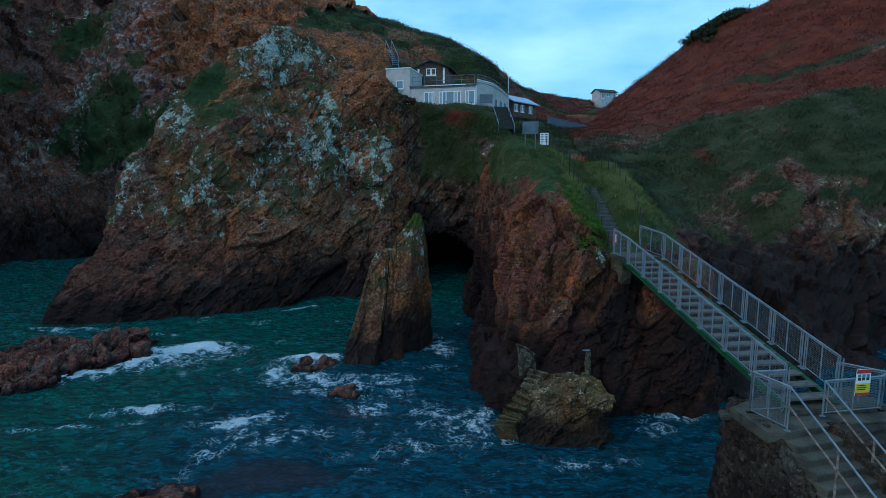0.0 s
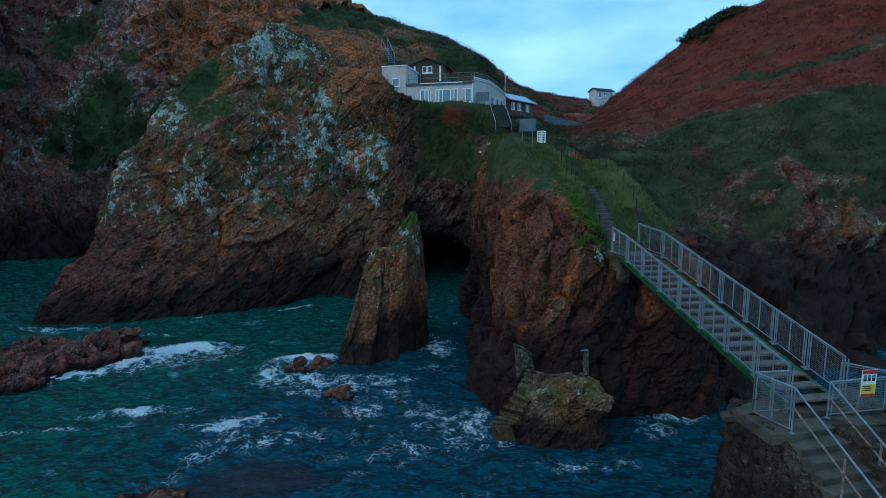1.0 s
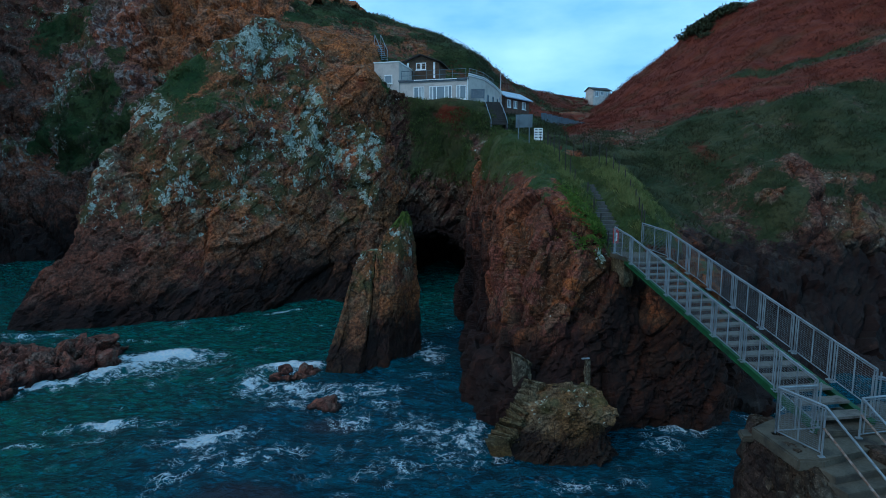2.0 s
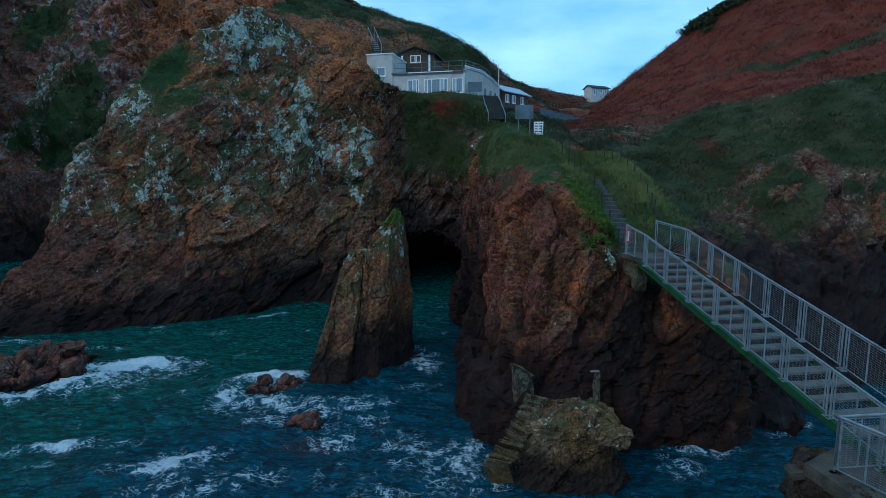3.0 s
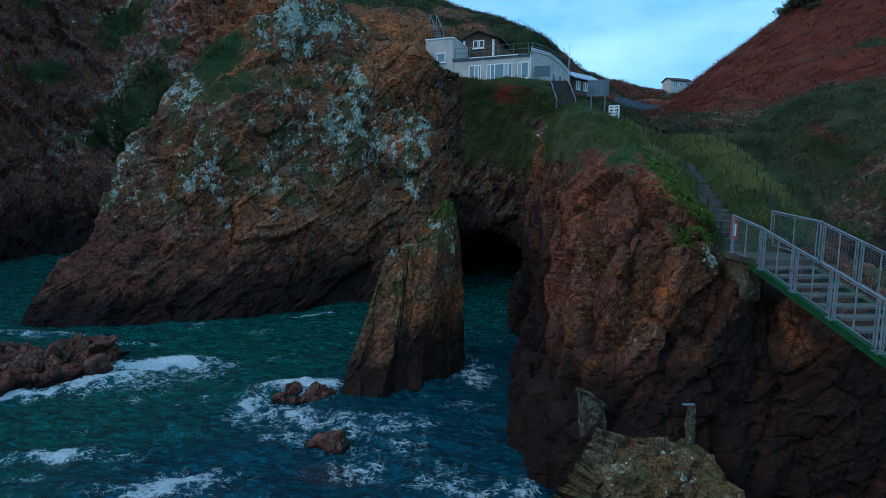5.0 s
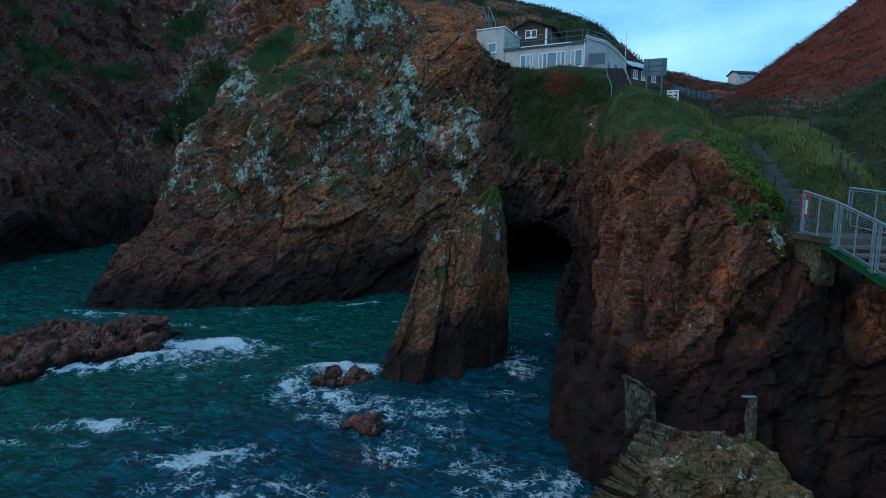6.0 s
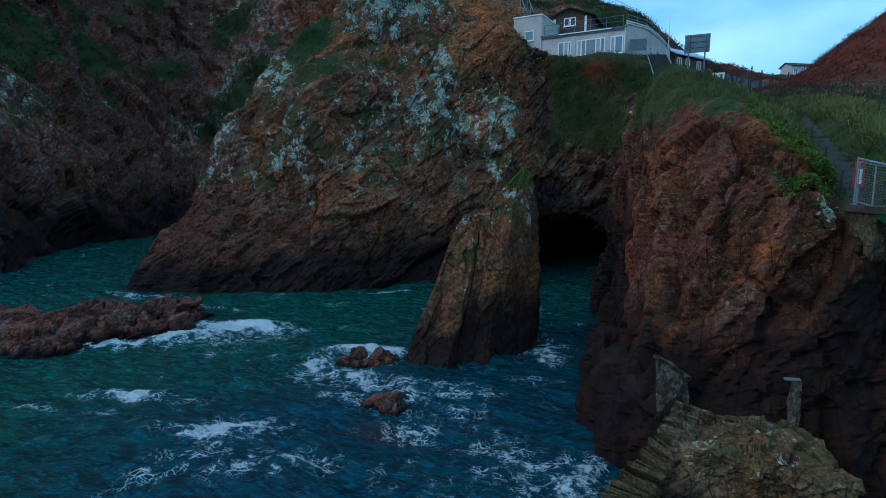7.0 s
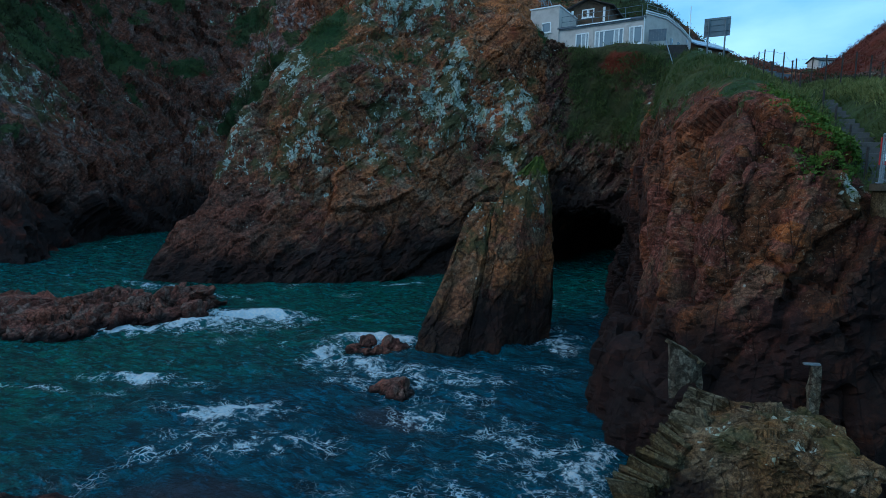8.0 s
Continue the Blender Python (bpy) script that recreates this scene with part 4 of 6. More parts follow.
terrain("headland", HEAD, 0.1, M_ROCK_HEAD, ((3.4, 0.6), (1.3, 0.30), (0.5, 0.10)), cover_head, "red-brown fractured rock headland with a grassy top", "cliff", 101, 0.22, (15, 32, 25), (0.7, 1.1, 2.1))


def build_cave():
    """The sea cave's inside: an arch that runs back into the rock."""
    rows = []
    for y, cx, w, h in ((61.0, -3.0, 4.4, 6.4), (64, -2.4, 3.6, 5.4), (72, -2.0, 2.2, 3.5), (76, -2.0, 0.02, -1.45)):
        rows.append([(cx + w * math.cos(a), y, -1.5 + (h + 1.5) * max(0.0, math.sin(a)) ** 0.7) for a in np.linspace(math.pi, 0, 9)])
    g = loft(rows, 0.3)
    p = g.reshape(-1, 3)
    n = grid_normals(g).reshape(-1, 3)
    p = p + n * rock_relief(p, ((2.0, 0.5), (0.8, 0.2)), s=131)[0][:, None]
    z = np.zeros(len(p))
    # blackest at the water, weaker towards the crown of the arch
    me = mesh_of("sea_cave", p, quads(*g.shape[:2]), M_ROCK, attrs={"wet_shade": np.clip(1.2 - p[:, 2] / 8, 0, 1), "grass": z, "lichen": z, "bracken": z})
    tagged(new("sea_cave", me), "dark rock inside of a sea cave, blackest at the water", "cave", kind="structure")


# ---- free-standing rocks ----
def boulder(name, rings, step, mat, layers, label, category="rock", s=0, span=3.0, lichen=0.3, grass=None, wet_shade=1.2, group="", turn=(20, 35, 15), stretch=(0.7, 1.0, 1.9), square=0.8, ochre=0.0):
    """A rock from rings: height, centre x and y, half-sizes and turn of each, closed at the top."""
    rows = []
    for z, cx, cy, rx, ry, a in rings:
        c, q = math.cos(radians(a)), math.sin(radians(a))
        ring = []
        for t in np.linspace(0, 2 * math.pi, 17):
            u, v = math.cos(t), math.sin(t)
            u, v = math.copysign(abs(u) ** square, u) * rx, math.copysign(abs(v) ** square, v) * ry
            ring.append((cx + u * c - v * q, cy + u * q + v * c, z))
        rows.append(ring)
    return rock_body(name, loft(rows, step), mat, layers, label, category, s, span, lichen, grass, wet_shade, group, turn, stretch, ochre)


def crag(name, rings, step, mat, layers, label, category="rock", s=0, **more):
    """A rock with flat faces and sharp corners. rings: a height and the same number of plan corners for each, anticlockwise."""
    counts = [max(2, int(max(math.dist(r[i], r[(i + 1) % len(r)]) for _, r in rings) / step)) for i in range(len(rings[0][1]))]
    net = []
    for z, r in rings:
        row = [(*np.array(r[i]) + (np.array(r[(i + 1) % len(r)]) - np.array(r[i])) * k / c, z) for i, c in enumerate(counts) for k in range(c)]
        net.append(row + row[:1])
    net = np.array(net)
    rows = [net[:1]]
    for a, b in zip(net[:-1], net[1:]):
        c = max(2, int(np.linalg.norm(b - a, axis=1).mean() / step))
        rows.append(np.array([a + (b - a) * k / c for k in range(1, c + 1)]))
    return rock_body(name, np.concatenate(rows), mat, layers, label, category, s, **more)


def rock_body(name, g, mat, layers, label, category, s=0, span=3.0, lichen=0.3, grass=None, wet_shade=1.2, group="", turn=(20, 35, 15), stretch=(0.7, 1.0, 1.9), ochre=0.0):
    n = grid_normals(g)
    nv, nu = g.shape[:2]
    p = g.reshape(-1, 3)
    h, tone = rock_relief(p, layers, turn, stretch, s)
    p = p + n.reshape(-1, 3) * (h + 0.08 * fbm(p * 1.1, 3, s + 5))[:, None]
    g = p.reshape(nv, nu, 3)
    g[:, -1] = g[:, 0]
    p = np.concatenate((g.reshape(-1, 3), g[-1].mean(0)[None]))
    nn = np.concatenate((grid_normals(g).reshape(-1, 3), [[0, 0, 1]]))
    last = (nv - 1) * nu
    cap = [(last + i, last + i + 1, len(p) - 1) for i in range(nu - 1)]
    zr = p[:, 2]
    me = bpy.data.meshes.new(name)
    me.from_pydata(p.tolist(), [], quads(nv, nu).tolist() + cap)
    me.materials.append(mat)
    gr = 0 * zr if grass is None else grass(p, nn)
    for key, val in (("lichen", lichen * smooth(zr, wet_shade, wet_shade + span)), ("grass", gr), ("bracken", 0 * zr), ("ochre", ochre + 0 * zr), ("wet_shade", tide(p, wet_shade)), ("tone", np.append(tone, 0.0))):
        me.attributes.new(key, "FLOAT", "POINT").data.foreach_set("value", np.asarray(val, np.float32))
    return tagged(new(name, me), label, category, group)


build_cave()
pin = thing("sea_pinnacle", pose(0, 0, 0), "leaning cleft sea pinnacle of brown rock with mossy tip", "sea stack")
FRONT = [
    (-1.5, [(-7.7, 30.4), (-5.6, 31.2), (-4.9, 34.5), (-7.0, 35.6)]),
    (0.0, [(-7.2, 31.6), (-5.35, 32.2), (-4.8, 35.0), (-6.7, 36.4)]),
    (2.0, [(-6.85, 33.1), (-5.15, 33.5), (-4.7, 35.6), (-6.4, 37.0)]),
    (4.2, [(-6.45, 34.4), (-4.98, 34.7), (-4.6, 36.4), (-5.9, 37.7)]),
    (6.0, [(-6.0, 35.4), (-4.88, 35.75), (-4.55, 37.0), (-5.3, 38.0)]),
    (6.45, [(-5.7, 35.85), (-4.85, 36.0), (-4.6, 37.0), (-5.1, 37.6)]),
]
REAR = [
    (-1.5, [(-5.4, 32.1), (-3.8, 32.8), (-1.7, 36.0), (-2.4, 39.4), (-6.0, 38.6)]),
    (0.0, [(-5.15, 32.7), (-3.85, 33.4), (-2.05, 36.4), (-2.6, 39.6), (-5.9, 38.8)]),
    (2.0, [(-4.98, 33.9), (-3.85, 34.6), (-2.2, 37.3), (-2.6, 39.8), (-5.6, 39.0)]),
    (3.6, [(-4.88, 34.7), (-3.5, 35.5), (-2.25, 37.9), (-2.6, 40.0), (-5.3, 39.2)]),
    (4.4, [(-4.85, 34.95), (-3.35, 35.75), (-2.4, 38.3), (-2.75, 40.1), (-5.2, 39.3)]),
    (6.4, [(-4.8, 35.9), (-3.55, 36.55), (-2.7, 38.6), (-2.95, 40.2), (-4.9, 39.2)]),
    (7.4, [(-4.5, 36.7), (-3.55, 37.2), (-2.9, 38.6), (-3.05, 40.0), (-4.3, 39.0)]),
    (8.2, [(-3.95, 37.6), (-3.45, 37.8), (-3.1, 38.5), (-3.15, 39.4), (-3.7, 38.9)]),
    (8.8, [(-3.42, 38.2), (-3.32, 38.2), (-3.25, 38.4), (-3.28, 38.6), (-3.4, 38.5)]),
]
# the rear slab's higher black band and weaker ochre paint its shaded side
for nm, rings, mossy, low, och, sd in (("front_slab", FRONT, 6.7, 1.9, 0.5, 151), ("rear_slab", REAR, 7.9, 2.9, 0.25, 157)):
    ob = crag(nm, rings, 0.08, M_ROCK_PIN, ((2.4, 0.16), (0.9, 0.09), (0.4, 0.04)), "", "", sd, lichen=0.74, span=5.0,
              grass=lambda p, n, z0=mossy: smooth(p[:, 2], z0 - 1.2, z0 + 0.7) * 0.8, wet_shade=low, turn=(10, 30, 30), stretch=(0.8, 1.0, 2.4), ochre=och)
    ob.parent = pin
REEF = "low reef rocks"
for i, (x, y, z, rx, ry, a) in enumerate(((-26.2, 28.9, 1.15, 4.2, 2.6, 25), (-24.2, 28.2, 0.6, 2.2, 0.9, 25), (-30.5, 28.2, 1.0, 3.5, 2.6, 10), (-22.6, 33.6, 1.25, 2.2, 1.5, 30), (-24.6, 32.0, 0.95, 2.4, 1.4, 15), (-20.9, 31.7, 0.7, 1.6, 1.0, 20), (-27.5, 33.2, 0.85, 2.3, 1.2, 20), (-22.4, 30.1, 0.55, 1.3, 0.8, 40), (-26.2, 26.4, 0.9, 3.6, 1.5, 28), (-23.4, 26.9, 0.6, 1.4, 0.9, 30))):
    boulder("reef_rock", [(-0.9, x, y, rx, ry, a), (0.0, x, y, rx * 0.92, ry * 0.9, a), (z * 0.6, x, y + 0.1, rx * 0.75, ry * 0.7, a), (z, x, y + 0.2, rx * 0.45, ry * 0.35, a)],
            0.09, M_ROCK_REEF, ((1.6, 0.5), (0.6, 0.22), (0.25, 0.06)), "low jagged reddish reef rock, wet, ringed by foam", "rock", 171 + 7 * i, lichen=0.15, wet_shade=0.32, group=REEF, turn=(70, 10, 20))
for i, (x, y, z, rx, ry, a) in enumerate(((-5.9, 26.9, 0.40, 0.85, 0.5, 10), (-9.5, 31.6, 0.5, 0.42, 0.34, 20), (-8.0, 31.5, 0.62, 0.5, 0.4, 50), (-8.7, 31.0, 0.16, 1.3, 0.45, 5), (-10.3, 17.4, 0.16, 1.5, 0.9, 15))):
    boulder("rock", [(-0.9, x, y, rx * 1.1, ry * 1.1, a), (0.0, x, y, rx, ry, a), (z * 0.7, x, y, rx * 0.8, ry * 0.75, a), (z, x, y, rx * 0.45, ry * 0.4, a)],
            0.07, M_ROCK_REEF, ((0.8, 0.2), (0.3, 0.08)), "small brown rock awash in the swell", "rock", 231 + 7 * i, lichen=0.0, wet_shade=0.18, group="rocks awash")
POST_ROCK = [
    (-1.2, [(1.6, 22.8), (4.4, 21.5), (6.5, 21.9), (7.5, 23.2), (7.2, 25.4), (3.2, 26.4)]),
    (0.0, [(2.0, 23.2), (4.6, 22.15), (6.2, 22.35), (7.0, 23.2), (6.85, 25.2), (3.3, 26.3)]),
    (0.8, [(2.45, 23.4), (4.75, 22.5), (5.95, 22.7), (6.4, 23.4), (6.4, 25.3), (3.4, 26.2)]),
    (1.45, [(3.2, 23.7), (4.9, 22.75), (5.95, 22.85), (6.35, 23.6), (6.4, 25.4), (3.5, 26.2)]),
    (1.65, [(3.6, 23.65), (4.95, 22.6), (6.5, 22.55), (6.7, 23.7), (6.45, 25.4), (3.7, 26.0)]),
    (1.95, [(4.05, 23.4), (5.0, 22.6), (6.65, 22.7), (6.7, 23.9), (6.35, 25.4), (4.3, 25.4)]),
    (2.06, [(4.3, 23.6), (5.05, 22.9), (6.2, 23.1), (6.3, 23.95), (6.15, 25.3), (4.55, 25.1)]),
    (2.12, [(5.0, 24.2), (5.2, 24.1), (5.5, 24.15), (5.6, 24.3), (5.5, 24.4), (5.1, 24.4)]),
]
crag("post_rock", POST_ROCK, 0.06, M_ROCK_PALE, ((1.1, 0.12), (0.5, 0.12), (0.22, 0.06)), "rugged ochre rock with a pale weathered top", "rock", 301, span=0.7, lichen=0.32,
     grass=lambda p, n: 0.32 * smooth(p[:, 2], 0.5, 1.0) * (0.5 + 0.5 * smooth(n[:, 2], 0.3, 0.9)), wet_shade=1.0, turn=(5, 60, 20), ochre=0.5)
boulder("bank_rock", [(-1.5, 10.7, 27.6, 2.6, 2.1, 10), (3, 10.6, 27.5, 2.1, 1.8, 10), (6, 10.7, 27.2, 1.4, 1.35, 10), (6.8, 10.9, 26.8, 0.95, 0.9, 10), (7.25, 11.0, 26.7, 0.4, 0.4, 10)],
        0.09, M_ROCK_HEAD, ((1.6, 0.3), (0.6, 0.14), (0.25, 0.05)), "ochre rock ledge beside the top of the bridge", "rock", 331, lichen=0.35,
        grass=lambda p, n: 0.55 * smooth(p[:, 2], 6.3, 6.9) * smooth(n[:, 2], 0.2, 0.6), wet_shade=6.2, ochre=0.3)


# ---- stair bridge ----
DOWN = Vector((0.196, -0.9806, 0.0))      # level direction down the bridge
SIDE = Vector((0.9806, 0.196, 0.0))       # across it, away from the open sea
B0 = Vector((7.98, 26.2, 7.46))           # top of the left beam where the treads begin
SLOPE, SPAN, WIDTH = -0.268, 10.35, 1.58


def on_bridge(d, side=0.0, up=0.0):
    return B0 + DOWN * d + SIDE * side + Vector((0, 0, SLOPE * d + up))


def rail_panel(owner, foot_a, foot_b, height, mat, gap=0.062):
    """Infill between two posts: frame, one mid stile and thin level-to-the-rail wires."""
    bm = bmesh.new()
    a, b = Vector(foot_a), Vector(foot_b)
    up = Vector((0, 0, 1))
    lo, hi = 0.10, height - 0.06
    for h in (lo, hi):
        bar(bm, a + up * h, b + up * h, 0.016, 6)
    for t in (0.06, 0.94):
        bar(bm, a.lerp(b, t) + up * lo, a.lerp(b, t) + up * hi, 0.016, 6)
    part("panel_frame", bm, mat, owner)
    bm = bmesh.new()
    bar(bm, a.lerp(b, 0.5) + up * lo, a.lerp(b, 0.5) + up * hi, 0.02, 6)
    part("mid_stile", bm, mat, owner)
    bm = bmesh.new()
    for k in range(int((hi - lo) / gap)):
        h = up * (lo + gap * (k + 0.5))
        bar(bm, a + h, b + h, 0.004, 4)
    n = max(3, int((b - a).length / 0.11))
    for k in range(1, n):
        q = a.lerp(b, k / n)
        bar(bm, q + up * lo, q + up * hi, 0.003, 3)
    part("wire_mesh", bm, M_WIRE, owner)


def post(owner, foot, height, mat, r=0.023):
    bm = bmesh.new()
    f = Vector(foot)
    bar(bm, f, f + Vector((0, 0, height)), r, 8)
    box(bm, f.x - 0.07, f.x + 0.07, f.y - 0.05, f.y + 0.05, f.z - 0.012, f.z + 0.02)
    part("post", bm, mat, owner)


def build_bridge():
    br = thing("stair_bridge", pose(0, 0, 0), "galvanised stair bridge with wire mesh rails and green beams", "footbridge")
    H = 1.2
    for side in (-0.04, WIDTH + 0.04):
        bm = bmesh.new()
        v = []
        for d in (-0.25, SPAN + 0.1):
            for s, u in ((-0.04, -0.21), (0.04, -0.21), (0.04, 0.0), (-0.04, 0.0)):
                v.append(bm.verts.new(on_bridge(d, side + s, u)))
        bm.faces.new(v[:4]), bm.faces.new(v[4:])
        for i in range(4):
            bm.faces.new((v[i], v[(i + 1) % 4], v[4 + (i + 1) % 4], v[4 + i]))
        for u in (-0.21, -0.012):
            w = [bm.verts.new(on_bridge(d, side + s, u + e)) for d in (-0.25, SPAN + 0.1) for s, e in ((-0.09, 0), (0.09, 0), (0.09, 0.014), (-0.09, 0.014))]
            bm.faces.new(w[:4]), bm.faces.new(w[4:])
            for i in range(4):
                bm.faces.new((w[i], w[(i + 1) % 4], w[4 + (i + 1) % 4], w[4 + i]))
        part("beam", bm, M_GREEN, br, "green painted steel beam")
    n = 18
    for i in range(n):
        bm = bmesh.new()
        d = SPAN * (i + 0.6) / n
        c = on_bridge(d, WIDTH / 2, 0.02)
        m = Matrix.Translation(c) @ pose(0, 0, 0, 0, 0, math.degrees(math.atan2(SIDE.y, SIDE.x)))
        box(bm, -WIDTH / 2 + 0.02, WIDTH / 2 - 0.02, -0.21, 0.19, -0.035, 0.035, 0.008, m)
        part("tread", bm, M_TREAD, br, "worn grey tread")
    spacing = 1.435
    for side in (-0.09, WIDTH + 0.09):
        feet = [on_bridge(0.3 + spacing * i, side, -0.02 if side < 0 else 0.17) for i in range(8)]
        for f in feet:
            post(br, f, H, M_GALV)
            post(br, f + DOWN * 0.11 + Vector((0, 0, SLOPE * 0.11)), H, M_GALV, 0.022)
        for a, b in zip(feet[:-1], feet[1:]):
            rail_panel(br, a + DOWN * 0.11 + Vector((0, 0, SLOPE * 0.11)), b, H, M_GALV)
        bm = bmesh.new()
        bar(bm, feet[0] + Vector((0, 0, H)), feet[-1] + Vector((0, 0, H)), 0.026, 10)
        part("handrail", bm, M_GALV, br)
        top = on_bridge(-1.25 if side < 0 else -2.0, side, 0)
        top.z = 7.62 if side < 0 else 7.72
        a = feet[0] + Vector((0, 0, 0.02))
        post(br, top, H + 0.03, M_GALV)
        rail_panel(br, top, Vector((a.x, a.y, a.z)), H, M_GALV)
        bm = bmesh.new()
        bar(bm, top + Vector((0, 0, H + 0.02)), feet[0] + Vector((0, 0, H)), 0.03, 10)
        part("handrail", bm, M_GALV, br)
    # landing and its concrete abutment
    bm = bmesh.new()
    pts = [on_bridge(d, s) for d, s in ((0.12, -0.12), (0.12, WIDTH + 0.15), (-1.6, WIDTH + 0.35), (-1.6, -0.12))]
    slab(bm, [(p.x, p.y) for p in pts], 7.42, 7.6)
    part("landing", bm, M_CONC, br, "concrete landing slab")
    bm = bmesh.new()
    pts = [on_bridge(d, s) for d, s in ((-0.35, -0.02), (-0.5, 0.5), (-1.9, 0.9), (-1.6, -0.05))]
    slab(bm, [(p.x, p.y) for p in pts], 6.2, 7.42)
    part("abutment", bm, M_ROCK_PALE, br, "stained concrete abutment")
    return br


build_bridge()


# ---- pier with the lower steps ----
def build_pier():
    pier = thing("stone_pier", pose(0, 0, 0), "rough masonry pier with concrete platform and steps", "pier")
    g = [[(8.5, 18.0, -1.5), (8.2, 16.6, -1.5), (8.3, 15, -1.5), (8.5, 13, -1.5), (8.9, 10, -1.5), (9.6, 6, -1.5)],
         [(8.9, 17.8, 2.2), (8.5, 16.5, 2.2), (8.6, 14.9, 2.0), (8.8, 13, 1.8), (9.2, 10, 1.0), (9.9, 6, 0.2)],
         [(9.0, 17.5, 4.2), (8.65, 16.4, 4.2), (8.85, 14.9, 4.2), (9.05, 13.2, 3.3), (9.5, 10, 1.6), (10.2, 6, -0.4)],
         [(9.8, 17.3, 4.2), (9.6, 16.3, 4.2), (9.6, 14.9, 4.2), (9.7, 13.2, 3.3), (10.1, 10, 1.6), (10.8, 6, -0.4)]]
    g = loft(g, 0.07)
    p = g.reshape(-1, 3)
    n = -grid_normals(g).reshape(-1, 3)
    n = n * np.where(n[:, :1].mean() > 0, -1, 1)
    off, gap, rnd = joints(p, 0.36, (0, 0, 0), (1.0, 1.25, 0.62), 401)
    p = p + n * (0.13 * (rnd - 0.5) - 0.10 * np.clip(1 - gap / 0.14, 0, 1) + 0.06 * fbm(p * 2.5, 3, 5))[:, None]
    z = np.zeros(len(p))
    me = mesh_of("masonry", p, quads(*g.shape[:2])[:, ::-1], M_MASONRY, smooth=False, attrs={"wet_shade": np.clip(1.1 - (p[:, 2] - 1.0) / 4.5, 0, 1), "grass": z, "lichen": z, "bracken": z})
    new("masonry", me).parent = pier
    bm = bmesh.new()
    slab(bm, [(9.3, 15.3), (14, 15.9), (14, 18.2), (9.6, 17.3)], -1.5, 4.1)
    part("core", bm, M_STAIN_SHADE, pier)
    bm = bmesh.new()
    slab(bm, [(8.72, 14.62), (9.3, 14.62), (10.75, 15.25), (13.4, 15.75), (13.2, 18.0), (9.9, 17.3), (8.5, 16.35)], 4.12, 4.42)
    bmesh.ops.bevel(bm, geom=list(bm.edges), offset=0.04, segments=2, affect="EDGES")
    part("platform", bm, M_CONC, pier, "worn concrete platform")
    bm = bmesh.new()
    slab(bm, [(9.95, 15.75), (13.1, 16.3), (13.0, 17.9), (10.0, 17.0)], 4.42, 4.58)
    bmesh.ops.bevel(bm, geom=list(bm.edges), offset=0.03, segments=2, affect="EDGES")
    part("upper_step", bm, M_CONC, pier)
    bm = bmesh.new()
    slab(bm, [(8.32, 16.4), (9.05, 16.45), (9.1, 16.95), (8.42, 16.9)], 3.93, 4.1)
    bmesh.ops.bevel(bm, geom=list(bm.edges), offset=0.04, segments=2, affect="EDGES")
    part("ledge", bm, M_CONC, pier, "low worn concrete ledge")
    turn = pose(0, 0, 0, 0, 0, 18)
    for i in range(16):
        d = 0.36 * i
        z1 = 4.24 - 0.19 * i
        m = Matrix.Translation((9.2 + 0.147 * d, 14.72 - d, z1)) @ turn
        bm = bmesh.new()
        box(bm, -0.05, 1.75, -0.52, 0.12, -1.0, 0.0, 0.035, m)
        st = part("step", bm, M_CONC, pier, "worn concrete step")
        # thin slab over the riser: brown stain plus the upright face's painted shade
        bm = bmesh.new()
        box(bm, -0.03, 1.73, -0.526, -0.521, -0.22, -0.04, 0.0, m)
        part("riser", bm, M_STAIN_SHADE, st, "brown stained riser with its shade painted in")
    for i in range(9):
        bm = bmesh.new()
        r = random.Random(40 + i)
        d = 0.62 * i
        m = Matrix.Translation((10.98 + 0.147 * d, 15.1 - d, 4.32 - 0.33 * d)) @ pose(0, 0, 0, r.uniform(-6, 6), r.uniform(-6, 6), 18 + r.uniform(-8, 8))
        box(bm, -0.2, 0.55, -0.34, 0.34, -1.6, 0.18 + r.uniform(-0.1, 0.12), 0.07, m)
        part("wall_stone", bm, M_MASONRY, pier, "rough stone of the side wall")
    stones = []
    for k in range(5):
        r = random.Random(70 + k)
        bm = bmesh.new()
        box(bm, -0.09, 0.09, -0.2, 0.2, -0.12, 0.12, 0.045)
        for v in bm.verts:
            v.co += Vector((r.uniform(-0.03, 0.03), r.uniform(-0.045, 0.045), r.uniform(-0.03, 0.03)))
        st = part("wall_stone", bm, M_MASONRY, pier)
        stones.append(st.data)
        st.matrix_basis = Matrix.Translation((9.3, 15.5, 3.0 - 0.2 * k))
    r = random.Random(9)
    for row in range(11):
        z1 = 4.02 - 0.27 * row
        y = 17.0 + r.uniform(-0.2, 0.2)
        while y > 12.6 + 0.5 * max(0.0, 14.9 - 13.2):
            if z1 < 4.1 - 0.53 * max(0.0, 14.8 - y):
                x = np.interp(z1, [-1.5, 2.2, 4.2], [8.25, 8.53, 8.74]) + 0.13 * max(0.0, 16.4 - y) + 0.5 * max(0.0, y - 16.5) + r.uniform(-0.05, 0.03)
                so = new("wall_stone", r.choice(stones))
                so.parent = pier
                so.matrix_basis = Matrix.Translation((x, y, z1)) @ pose(0, 0, 0, r.uniform(-8, 8), r.uniform(-6, 10), r.uniform(-8, 8)) @ Matrix.Diagonal((1, r.uniform(0.7, 1.35), r.uniform(0.8, 1.1), 1))
            y -= r.uniform(0.36, 0.6)
    return pier


build_pier()


